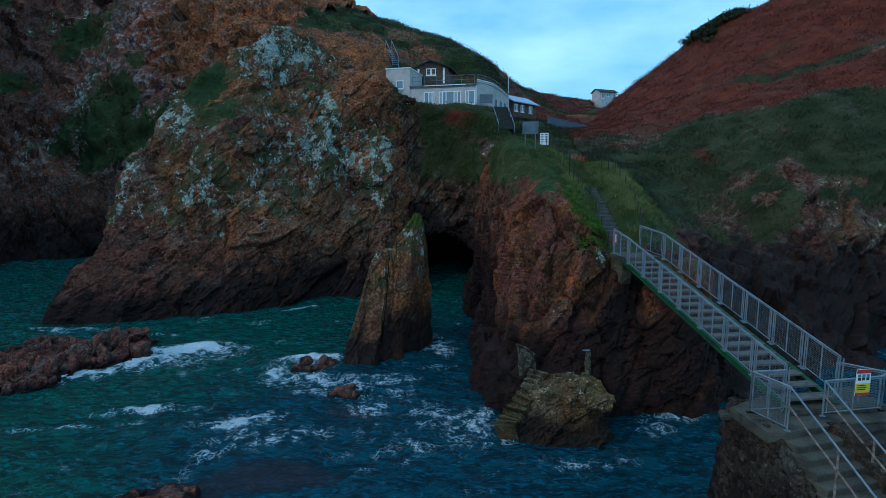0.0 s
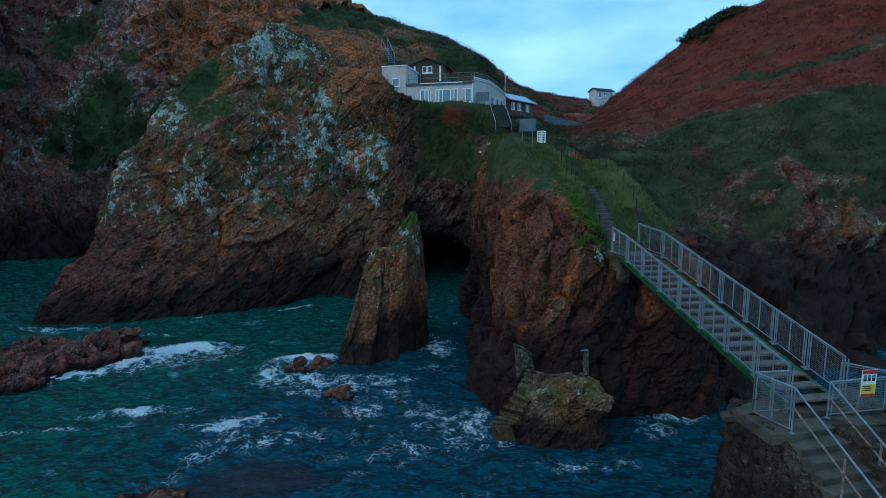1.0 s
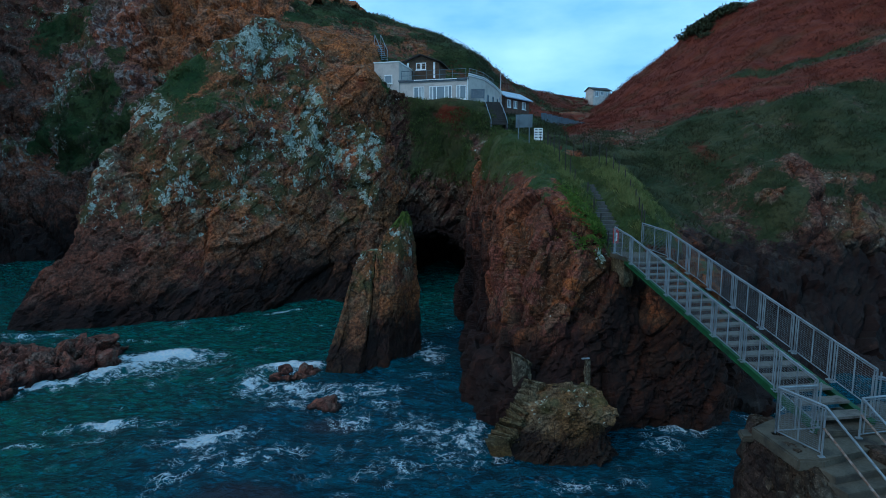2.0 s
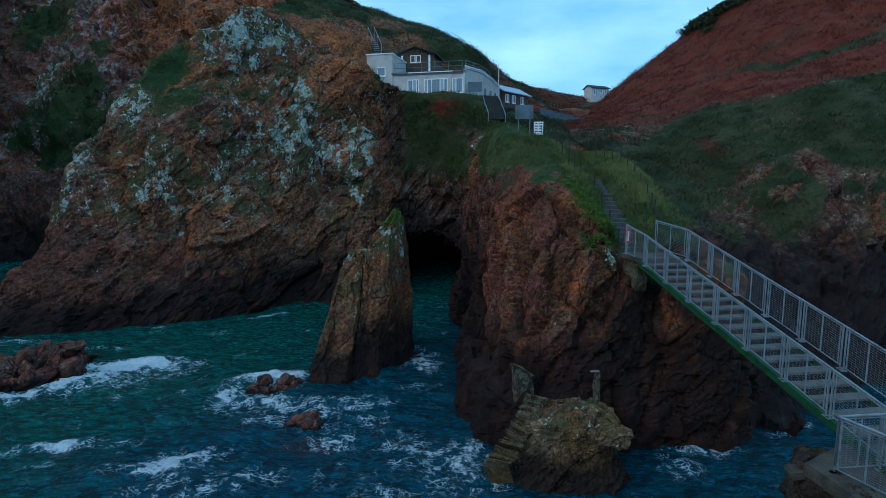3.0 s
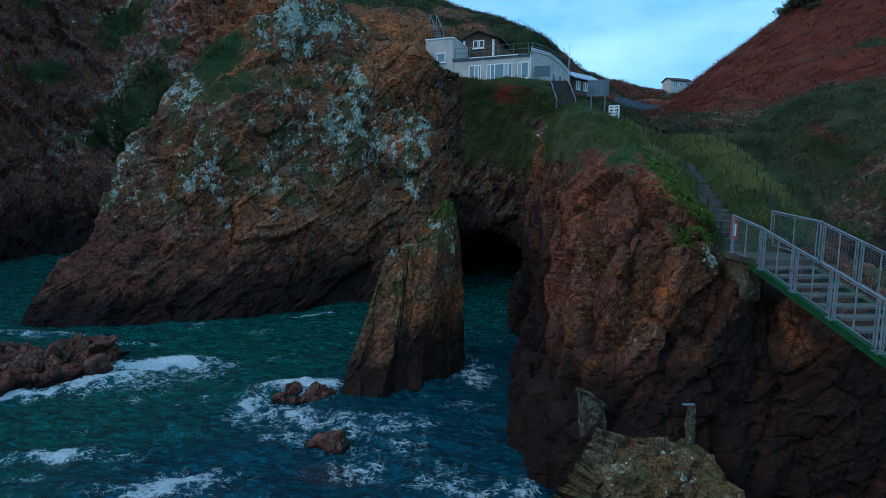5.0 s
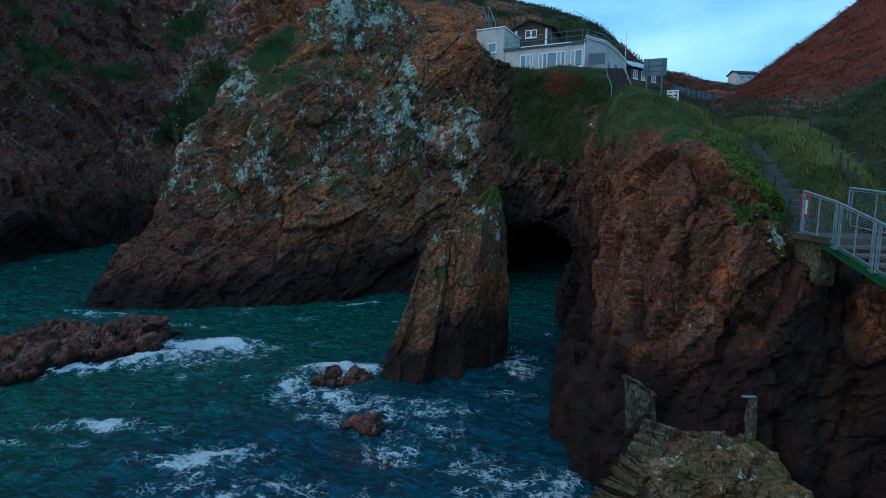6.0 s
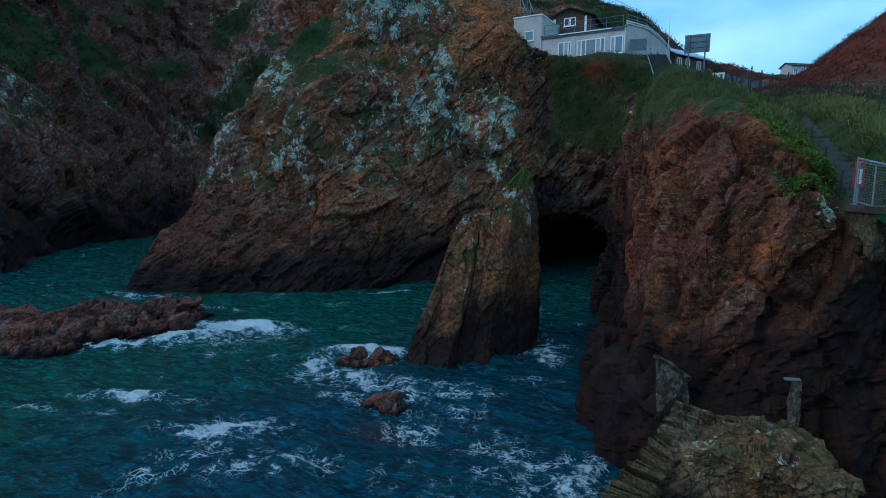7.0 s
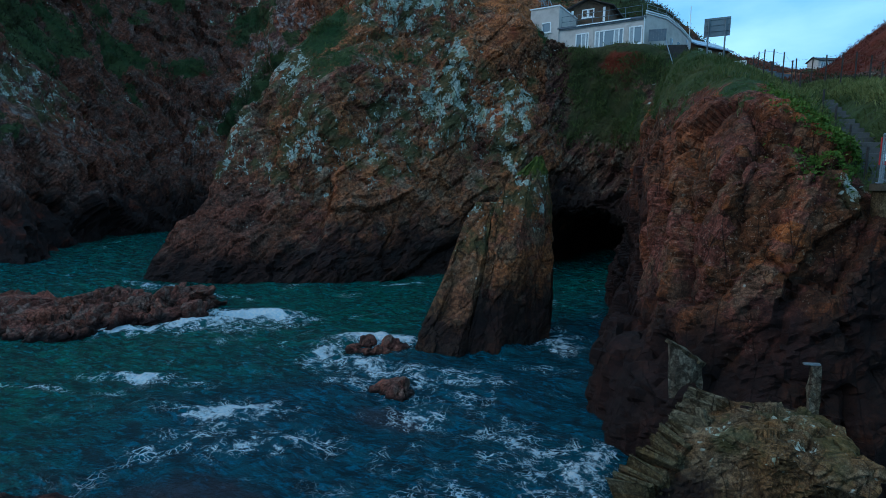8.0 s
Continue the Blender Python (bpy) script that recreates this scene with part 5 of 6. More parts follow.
def build_gate_rails():
    rl = thing("platform_railing", pose(0, 0, 0), "galvanised mesh railing round the platform", "railing")
    end = on_bridge(SPAN, -0.09, 0)
    c0, c1, c2 = Vector((end.x, end.y, 4.46)), Vector((8.9, 15.95, 4.42)), Vector((9.34, 14.78, 4.42))
    r0 = on_bridge(SPAN - 0.1, WIDTH + 0.09, 0)
    r0 = Vector((r0.x, r0.y, 4.55))
    r1, r2, r3 = Vector((13.05, 16.5, 4.28)), Vector((12.7, 16.05, 4.55)), Vector((10.8, 15.65, 4.5))
    for a, b, H in ((c0, c1, 1.26), (c1, c2, 1.26), (r0, r1, 1.3), (r1, r2, 1.1), (r2, r3, 1.05)):
        post(rl, a, H, M_GALV)
        post(rl, b, H, M_GALV)
        rail_panel(rl, a, b, H, M_GALV, 0.05)
        bm = bmesh.new()
        bar(bm, a + Vector((0, 0, H)), b + Vector((0, 0, H)), 0.03, 10)
        part("handrail", bm, M_GALV, rl)
    for a, top, low in ((c2, 1.26, 0.72), (r3, 1.05, 0.62)):
        fall = Vector((0.66, -4.5, -2.38))
        for h, mm in ((top, M_GALV), (low, M_RUST)):
            bm = bmesh.new()
            bar(bm, a + Vector((0, 0, h)), a + fall + Vector((0, 0, h)), 0.026, 8)
            part("lower_handrail", bm, mm, rl, "sloping handrail, rusted" if mm is M_RUST else "")
        for t in (0.38, 0.7, 1.0):
            bm = bmesh.new()
            q = a + fall * t
            bar(bm, q + Vector((0, 0, -0.25)), q + Vector((0, 0, top)), 0.028, 8)
            part("lower_post", bm, M_RUST, rl)
    sg = thing("warning_sign", pose(11.95, 15.86, 5.48, 0, 0, 12), "white, red and yellow warning sign wired to the railing", "sign")
    bm = bmesh.new()
    box(bm, -0.24, 0.24, -0.045, -0.03, -0.39, 0.39)
    part("board", bm, M_PAPER, sg)
    for mat, z0, z1 in ((M_RED, 0.27, 0.385), (M_YELLOW, -0.31, -0.03), (M_RED, -0.385, -0.31)):
        bm = bmesh.new()
        box(bm, -0.235, 0.235, -0.05, -0.045, z0, z1)
        part("band", bm, mat, sg)
    for i in range(3):
        for j, mat in enumerate((M_PICTO, M_INK)):
            bm = bmesh.new()
            box(bm, -0.19 + 0.14 * i, -0.09 + 0.14 * i, -0.049, -0.045, 0.16 - j * 0.1, 0.24 - j * 0.09)
            part("text_bar", bm, mat, sg)
        bm = bmesh.new()
        box(bm, -0.19, 0.08 + 0.04 * (i % 2), -0.055, -0.05, -0.1 - i * 0.06, -0.075 - i * 0.06)
        part("text_bar", bm, M_INK, sg)


build_gate_rails()


# ---- house and buildings ----
def window(owner, x0, x1, z0, z1, lights, y=0.0, name="window", backing=None):
    """A recessed window with frame, sill and one pane a light, on a wall whose face is at y."""
    w = new(name)
    w.parent = owner
    bm = bmesh.new()
    for a, b, c, d in ((x0, x1, z1 - 0.09, z1), (x0, x1, z0, z0 + 0.09), (x0, x0 + 0.09, z0 + 0.09, z1 - 0.09), (x1 - 0.09, x1, z0 + 0.09, z1 - 0.09)):
        box(bm, a, b, y - 0.03, y + 0.06, c, d)
    for x in lights:
        box(bm, x - 0.05, x + 0.05, y - 0.025, y + 0.055, z0 + 0.07, z1 - 0.07)
    part("frame", bm, M_FRAME, w)
    edges = [x0 + 0.07, *lights, x1 - 0.07]
    for i, (a, b) in enumerate(zip(edges[:-1], edges[1:])):
        bm = bmesh.new()
        box(bm, a + 0.02, b - 0.02, y + 0.012, y + 0.022, z0 + 0.07, z1 - 0.07)
        part("pane", bm, (backing or [M_GLASS])[i % len(backing or [1])], w)
    bm = bmesh.new()
    box(bm, x0 - 0.06, x1 + 0.06, y - 0.09, y + 0.02, z0 - 0.06, z0 - 0.003)
    part("sill", bm, M_FRAME, w)
    return w


def wall_with_holes(bm, x0, x1, z0, z1, y0, y1, holes):
    """A wall between x0 and x1 with rectangular openings (xa, xb, za, zb) right through it."""
    xs = sorted({x0, x1, *(v for h in holes for v in h[:2])})
    zs = sorted({z0, z1, *(v for h in holes for v in h[2:])})
    vert = {}

    def at(i, j, y):
        if (i, j, y) not in vert:
            vert[i, j, y] = bm.verts.new((xs[i], y, zs[j]))
        return vert[i, j, y]

    def full(i, j):
        if not (0 <= i < len(xs) - 1 and 0 <= j < len(zs) - 1):
            return False
        cx, cz = (xs[i] + xs[i + 1]) / 2, (zs[j] + zs[j + 1]) / 2
        return not any(h[0] < cx < h[1] and h[2] < cz < h[3] for h in holes)

    for i in range(len(xs) - 1):
        for j in range(len(zs) - 1):
            if full(i, j):
                for y in (y0, y1):
                    bm.faces.new((at(i, j, y), at(i + 1, j, y), at(i + 1, j + 1, y), at(i, j + 1, y)))
                for di, dj, a, b in ((-1, 0, (0, 0), (0, 1)), (1, 0, (1, 0), (1, 1)), (0, -1, (0, 0), (1, 0)), (0, 1, (0, 1), (1, 1))):
                    if not full(i + di, j + dj):
                        p, q = (i + a[0], j + a[1]), (i + b[0], j + b[1])
                        bm.faces.new((at(*p, y0), at(*q, y0), at(*q, y1), at(*p, y1)))


def railing(owner, pts, height, mat, rails=(1.0, 0.5), r=0.025, gap=1.3):
    for a, b in zip(pts[:-1], pts[1:]):
        a, b = Vector(a), Vector(b)
        n = max(1, round((b - a).length / gap))
        for i in range(n + 1):
            q = a.lerp(b, i / n)
            bm = bmesh.new()
            bar(bm, q, q + Vector((0, 0, height)), r, 6)
            part("post", bm, mat, owner)
        for h in rails:
            bm = bmesh.new()
            bar(bm, a + Vector((0, 0, height * h)), b + Vector((0, 0, height * h)), r * 0.9, 6)
            part("rail", bm, mat, owner)


def build_house():
    hs = thing("house", pose(0.9, 60.9, 19.25, 0, 0, -11.7), "white rendered flat-roofed cliff house with a roof terrace", "house")
    holes = [(-6.0, -4.8, 0.15, 1.62), (-4.25, -1.75, 0.15, 1.62), (-1.3, -0.2, 0.15, 1.62)]
    bm = bmesh.new()
    wall_with_holes(bm, -7.6, 0.0, -0.8, 2.2, 0.0, 0.3, holes)
    part("front_wall", bm, M_WHITE, hs)
    for x in (-4.55, -1.52):
        bm = bmesh.new()
        box(bm, x - 0.17, x + 0.17, -0.05, -0.002, -0.8, 2.05)
        part("pilaster", bm, M_WHITE, hs)
    bm = bmesh.new()
    box(bm, -5.9, -1.2, -0.2, -0.165, 2.22, 2.30)
    part("deck_kerb", bm, M_FRAME, hs)
    bm = bmesh.new()
    box(bm, -7.5, -0.1, 0.7, 5.5, -0.8, 2.15)
    part("room_core", bm, M_CURTAIN, hs)
    bm = bmesh.new()
    wall_with_holes(bm, -10.4, -7.6, 0.2, 4.25, -0.12, 0.2, [(-9.25, -8.35, 2.05, 2.98)])
    box(bm, -10.4, -10.1, 0.2, 4.5, 0.2, 4.25)
    box(bm, -7.9, -7.6, 0.2, 4.5, 2.0, 4.25)
    part("stair_tower", bm, M_WHITE, hs)
    bm = bmesh.new()
    box(bm, -10.1, -7.9, 0.21, 4.4, 1.5, 3.9)
    part("tower_core", bm, M_CURTAIN, hs)
    bm = bmesh.new()
    box(bm, -10.48, -7.52, -0.2, 4.6, 4.25, 4.35)
    part("tower_coping", bm, M_FRAME, hs)
    window(hs, -9.25, -8.35, 2.05, 2.98, [], -0.12, "window", [M_GLASS])
    window(hs, -6.0, -4.8, 0.15, 1.62, [-5.45, -5.05], 0.0, "window", [M_GLASS, M_CURTAIN])
    window(hs, -4.25, -1.75, 0.15, 1.62, [-3.85, -3.45, -2.55, -2.15], 0.0, "window", [M_CURTAIN, M_GLASS, M_GLASS])
    window(hs, -1.3, -0.2, 0.15, 1.62, [-0.9], 0.0, "window", [M_CURTAIN, M_GLASS])
    bm = bmesh.new()
    box(bm, -7.7, 0.05, -0.16, 5.6, 2.2, 2.34)
    part("roof_deck", bm, M_FENCE, hs, "grey flat roof edge")
    bm = bmesh.new()
    box(bm, -7.7, 0.0, -0.10, -0.03, 2.06, 2.2)
    part("gutter", bm, M_FENCE, hs)
    bm = bmesh.new()
    bar(bm, (-0.06, -0.07, -0.6), (-0.06, -0.07, 2.4), 0.05, 8)
    part("downpipe", bm, M_FRAME, hs)
    # the wing that turns away round the corner
    bm = bmesh.new()
    slab(bm, [(0.0, 0.0), (1.3, 2.2), (1.9, 5.2), (2.3, 8.5), (1.4, 9.0), (0.2, 6.0)], -0.9, [2.72, 2.6, 2.35, 2.0, 2.0, 2.6])
    part("side_wing", bm, M_WHITE, hs)
    bm = bmesh.new()
    tops = [2.72, 2.6, 2.35, 2.0]
    pts = [(0.0, 0.0), (1.3, 2.2), (1.9, 5.2), (2.3, 8.5)]
    for (p, a), (q, b) in zip(zip(pts[:-1], tops[:-1]), zip(pts[1:], tops[1:])):
        for h in (0.03, -0.16):
            bar(bm, (p[0] + 0.03, p[1] - 0.06, a + h), (q[0] + 0.03, q[1] - 0.06, b + h), 0.06, 6)
    part("coping", bm, M_FRAME, hs)
    for a, b in (((1.42, 3.0, 0.2), (1.62, 3.5, 1.0)), ((1.75, 4.6, 0.2), (1.92, 5.1, 1.0)), ((1.97, 6.3, 0.0), (2.12, 6.9, 1.0))):
        bm = bmesh.new()
        box(bm, a[0], b[0], a[1], b[1], a[2], b[2], 0.01)
        part("small_window", bm, M_GLASS, hs)
    for i in range(7):
        bm = bmesh.new()
        a = Vector((0.35, -0.1, 0)).lerp(Vector((1.7, 0.23, 0)), i / 7)
        b = Vector((0.35, -0.1, 0)).lerp(Vector((1.7, 0.23, 0)), (i + 0.95) / 7)
        slab(bm, [(a.x, a.y), (b.x, b.y), (b.x, b.y + 0.03), (a.x, a.y + 0.03)], 0.2, 1.15)
        part("screen_board", bm, M_FENCE, hs, "blue-grey boarded screen")
    tr = thing("terrace_railing", hs.matrix_world @ pose(0, 0, 2.34), "grey terrace railing along the flat roof", "railing")
    railing(tr, [(-7.4, 0.1, 0), (-0.3, 0.1, 0)], 0.95, M_SIGNBACK)
    tr2 = thing("terrace_railing", hs.matrix_world @ pose(0, 0, 2.6), "pale metal railing on the curved parapet", "railing")
    railing(tr2, [(0.05, 0.2, 0.12), (1.2, 2.3, 0.0), (1.8, 5.2, -0.25)], 0.6, M_GALV)
    mast = thing("mast", hs.matrix_world @ pose(2.6, 5.6, 1.2), "thin white pole beside the house", "pole")
    bm = bmesh.new()
    bar(bm, (0, 0, 0), (0, 0, 3.0), 0.028, 6)
    part("pole", bm, M_FRAME, mast)

    ch = thing("chalet", pose(-4.55, 66.9, 21.6, 0, 0, -9), "brown timber chalet with low gable roof on the terrace", "house")
    W, D, E, A = 2.1, 4.0, 2.85, 3.55
    bm = bmesh.new()
    slab(bm, [(-W, 0), (W, 0), (W, D), (-W, D)], 0, E)
    v = [bm.verts.new(c) for c in ((-W, 0, E), (W, 0, E), (0, 0, A), (-W, D, E), (W, D, E), (0, D, A))]
    for f in ((0, 1, 2), (5, 4, 3), (0, 2, 5, 3), (1, 4, 5, 2)):
        bm.faces.new([v[i] for i in f])
    part("timber_shell", bm, M_TIMBER, ch)
    for i in range(9):
        bm = bmesh.new()
        z = 0.05 + i * 0.3
        box(bm, -W, W, -0.022, -0.001, z, z + 0.27)
        part("cladding_board", bm, M_TIMBER, ch)
    for s in (-1, 1):
        bm = bmesh.new()
        a, b = Vector((0, 0, A + 0.03)), Vector((s * (W + 0.45), 0, E - 0.22))
        q = [bm.verts.new((p.x, y, p.z + h)) for y in (-0.5, D + 0.3) for p, h in ((a, 0), (b, 0), (b, 0.1), (a, 0.1))]
        bm.faces.new(q[:4]), bm.faces.new(q[4:])
        for i in range(4):
            bm.faces.new((q[i], q[(i + 1) % 4], q[4 + (i + 1) % 4], q[4 + i]))
        part("roof", bm, M_DARKWOOD, ch, "dark brown felt roof")
    window(ch, -0.6, 0.6, 1.95, 2.75, [-0.07, 0.07], -0.02, "window", [M_CURTAIN, M_DARKWOOD, M_CURTAIN])
    for x in (-1.65, 1.45):
        bm = bmesh.new()
        box(bm, x, x + 0.22, -0.06, -0.02, 1.0, 2.75)
        part("side_light", bm, M_FRAME, ch)


build_house()


def gabled(name, m, w, d, e, a, wall, roof, label, panes):
    """A plain building whose ridge runs along its front."""
    hs = thing(name, m, label, "house")
    bm = bmesh.new()
    slab(bm, [(-w, 0), (w, 0), (w, d), (-w, d)], -2, e)
    for s in (-w, w):
        bm.faces.new([bm.verts.new(c) for c in ((s, 0, e), (s, d, e), (s, d / 2, a))])
    part("shell", bm, wall, hs)
    for y0, y1 in ((-0.35, d / 2), (d + 0.35, d / 2)):
        bm = bmesh.new()
        k = (a - e) / (d / 2)
        q = [bm.verts.new((x, y, z + h)) for x in (-w - 0.35, w + 0.35) for y, z, h in ((y0, e - 0.35 * k, 0.02), (y1, a, 0.02), (y1, a, 0.14), (y0, e - 0.35 * k, 0.14))]
        bm.faces.new(q[:4]), bm.faces.new(q[4:])
        for i in range(4):
            bm.faces.new((q[i], q[(i + 1) % 4], q[4 + (i + 1) % 4], q[4 + i]))
        part("roof", bm, roof, hs)
    for x0, x1, z0, z1 in panes:
        window(hs, x0, x1, z0, z1, [(x0 + x1) / 2], -0.03)
    return hs


gabled("cottage", pose(7.0, 71.0, 19.15, 0, 0, 50), 2.5, 3.2, 1.7, 2.55, M_BRICK, M_SLATE, "brown-walled cottage with blue-grey roof below the hill", [(-2.2, -1.5, 0.5, 1.4), (-0.9, -0.2, 0.5, 1.4), (0.9, 1.6, 0.5, 1.4)])
gabled("far_house", pose(36.5, 152.6, 32.4, 0, 0, 24), 2.7, 3.4, 2.3, 3.05, M_WHITE, M_DARKWOOD, "distant white house with dark roof on the ridge", [(-2.2, -1.1, 0.5, 1.9), (-0.5, 0.6, 1.0, 1.9), (1.3, 2.4, 0.8, 1.9)])

# steps, boards and fences between the house and the path
st = thing("garden_steps", pose(4.05, 58.7, 16.75, 0, 0, 14), "dark wooden steps with pale strings beside the house", "steps")
for i in range(11):
    bm = bmesh.new()
    box(bm, -0.75, 0.75, 0.26 * i, 0.26 * i + 0.3, 0.24 * i - 0.2, 0.24 * i, 0.01)
    part("step", bm, M_DARKWOOD, st)
for x in (-0.85, 0.85):
    bm = bmesh.new()
    bar(bm, (x, 0, 0.3), (x, 2.8, 2.9), 0.03, 6)
    part("handrail", bm, M_SLATE, st)
    for t in (0.0, 0.5, 1.0):
        bm = bmesh.new()
        bar(bm, (x, 2.8 * t, 2.6 * t - 0.5), (x, 2.8 * t, 0.3 + 2.6 * t), 0.025, 6)
        part("post", bm, M_SLATE, st)
    bm = bmesh.new()
    for t in range(11):
        box(bm, x - 0.06, x + 0.06, 0.26 * t, 0.26 * t + 0.26, 0.24 * t - 1.2, 0.24 * t - 0.02)
    part("string", bm, M_DARKWOOD, st)
bd = thing("fence", pose(0, 0, 0), "blue-grey boarded fence along the valley path", "fence")
for i in range(26):
    a = Vector((10.2, 73.5, 18.9)).lerp(Vector((17.0, 77.5, 17.9)), i / 26)
    b = Vector((10.2, 73.5, 18.9)).lerp(Vector((17.0, 77.5, 17.9)), (i + 0.9) / 26)
    bm = bmesh.new()
    slab(bm, [(a.x, a.y), (b.x, b.y), (b.x - 0.02, b.y + 0.04), (a.x - 0.02, a.y + 0.04)], a.z - 0.9, a.z + 0.55 + 0.05 * (i % 3))
    part("board", bm, M_FENCE, bd)
lad = thing("hill_steps", pose(-10.4, 75.2, 27.4, 0, 0, 8), "blue-grey railed steps up the hillside", "steps")
for x in (0, 0.8):
    bm = bmesh.new()
    bar(bm, (x, 0, 0.2), (x - 0.9, 1.6, 2.6), 0.045, 6)
    part("handrail", bm, M_GALV, lad)
    for t in (0, 0.5, 1):
        bm = bmesh.new()
        bar(bm, (x - 0.9 * t, 1.6 * t, 2.4 * t - 1.4), (x - 0.9 * t, 1.6 * t, 0.2 + 2.4 * t), 0.035, 6)
        part("post", bm, M_GALV, lad)
for i in range(8):
    bm = bmesh.new()
    box(bm, 0.0 - 0.11 * i, 0.8 - 0.11 * i, 0.2 * i, 0.2 * i + 0.2, 0.3 * i - 0.9, 0.3 * i - 0.84)
    part("step", bm, M_GALV, lad)
tr3 = thing("hill_railing", pose(0, 0, 0), "small railing at the crest of the hill", "railing")
railing(tr3, [(-1.2, 89.0, 31.5), (0.9, 89.4, 30.4)], 1.0, M_GALV, r=0.035, gap=0.7)

sg = thing("sign_board", pose(4.65, 39.8, 13.38, 0, 0, -6), "grey back of a sign board on two posts in the grass", "sign")
for x in (-0.36, 0.36):
    bm = bmesh.new()
    bar(bm, (x, 0.05, -0.6), (x, 0.05, 1.95), 0.035, 8)
    part("post", bm, M_SIGNBACK, sg)
bm = bmesh.new()
box(bm, -0.56, 0.56, 0.09, 0.12, 1.12, 1.98, 0.008)
part("board", bm, M_SIGNBACK, sg)
for z in (1.35, 1.62, 1.88):
    bm = bmesh.new()
    box(bm, -0.54, 0.54, 0.06, 0.09, z, z + 0.04)
    part("brace", bm, M_SIGNBACK, sg)
nb = thing("notice_board", pose(7.0, 50.6, 13.85, 0, 0, -8), "white printed notice on dark posts beside the path", "sign")
bm = bmesh.new()
box(bm, -0.38, 0.38, -0.02, 0.02, 0.55, 1.6, 0.008)
part("board", bm, M_PAPER, nb)
for x in (-0.15, 0.2):
    bm = bmesh.new()
    bar(bm, (x, 0.06, -0.4), (x, 0.06, 1.5), 0.035, 6)
    part("post", bm, M_DARKWOOD, nb)
for i in range(4):
    for x in (-0.31, 0.05):
        bm = bmesh.new()
        box(bm, x, x + 0.24, -0.026, -0.02, 1.42 - 0.22 * i, 1.5 - 0.22 * i)
        part("text_bar", bm, M_INK if i % 2 else M_FENCE, nb)

# ---- path up the headland ----
pth = thing("path_steps", pose(0, 0, 0), "weathered grey steps climbing the grassy headland", "steps")
for i in range(18):
    y, z = 27.95 + 0.40 * i, 7.58 + 0.185 * i
    bm = bmesh.new()
    box(bm, 7.7 - 0.012 * i, 8.85 - 0.03 * i, y, y + 0.46, z - 0.3, z, 0.02)
    part("step", bm, M_STEP, pth, "worn grey step")
hr = thing("path_handrail", pose(0, 0, 0), "short dark posts and rail beside the steps", "railing")
for y in (28.3, 29.9, 31.5, 33.1):
    bm = bmesh.new()
    z = 7.66 + 0.475 * (y - 27.85)
    bar(bm, (7.6, y, z - 0.3), (7.6, y, z + 0.7), 0.035, 6)
    part("post", bm, M_DARKWOOD, hr)
fc = thing("wire_fence", pose(0, 0, 0), "thin post and wire fence along the path", "fence")
line = spline([(9.35, 28.6, 8.4), (9.7, 31, 9.2), (9.9, 34.5, 10.6), (9.8, 38, 11.9), (9.3, 42, 12.6), (8.4, 46, 13.3), (7.8, 50, 14.0)], 17)
for i, q in enumerate(line):
    bm = bmesh.new()
    bar(bm, (q[0], q[1], q[2] - 0.5), (q[0] + 0.03 * math.sin(i * 3), q[1], q[2] + 1.15), 0.03, 6)
    part("post", bm, M_DARKWOOD, fc)
for h in (0.35, 0.7, 1.05):
    bm = bmesh.new()
    for a, b in zip(line[:-1], line[1:]):
        bar(bm, (a[0], a[1], a[2] + h), (b[0], b[1], b[2] + h), 0.004, 4)
    part("wire", bm, M_DARKWOOD, fc)
fc2 = thing("wire_fence", pose(0, 0, 0), "thin post and wire fence on the seaward side of the path", "fence")
line = spline([(7.0, 33.8, 10.6), (7.0, 37, 12.0), (6.9, 41, 13.0), (7.0, 45, 13.6), (7.0, 49, 14.0)], 9)
for i, q in enumerate(line):
    bm = bmesh.new()
    bar(bm, (q[0], q[1], q[2] - 0.5), (q[0], q[1], q[2] + 1.0), 0.028, 6)
    part("post", bm, M_DARKWOOD, fc2)
for h in (0.45, 0.9):
    bm = bmesh.new()
    for a, b in zip(line[:-1], line[1:]):
        bar(bm, (a[0], a[1], a[2] + h), (b[0], b[1], b[2] + h), 0.004, 4)
    part("wire", bm, M_DARKWOOD, fc2)
ring = thing("lifebuoy_box", pose(7.72, 27.5, 7.62, 0, 0, 12), "red and white rescue board beside the landing", "rescue board")
bm = bmesh.new()
box(bm, -0.04, 0.04, -0.02, 0.02, 0.0, 1.1)
part("post", bm, M_GALV, ring)
bm = bmesh.new()
box(bm, -0.13, 0.13, -0.05, -0.021, 0.45, 1.15, 0.01)
part("board", bm, M_RED, ring)
bm = bmesh.new()
box(bm, -0.06, 0.06, -0.056, -0.05, 0.55, 0.95)
part("panel", bm, M_PAPER, ring)

# ---- old concrete on the rock ----
pr = thing("concrete_stub", pose(3.35, 26.05, 1.9, 4, -4, 12), "broken concrete pillar on the rock", "pillar")
bm = bmesh.new()
slab(bm, [(-0.42, -0.2), (-0.1, -0.27), (0.4, -0.22), (0.44, 0.1), (0.1, 0.3), (-0.36, 0.24)], -0.6, [1.42, 1.2, 0.88, 0.8, 1.12, 1.36])
bmesh.ops.triangulate(bm, faces=[f for f in bm.faces if len(f.verts) > 4])
bmesh.ops.subdivide_edges(bm, edges=list(bm.edges), cuts=4, use_grid_fill=True)
for v in bm.verts:
    v.co += 0.05 * noise.noise_vector(v.co * 3.1) + 0.03 * noise.noise_vector(v.co * 9.0)
part("stub", bm, M_STAINED_STONE, pr)
bm = bmesh.new()
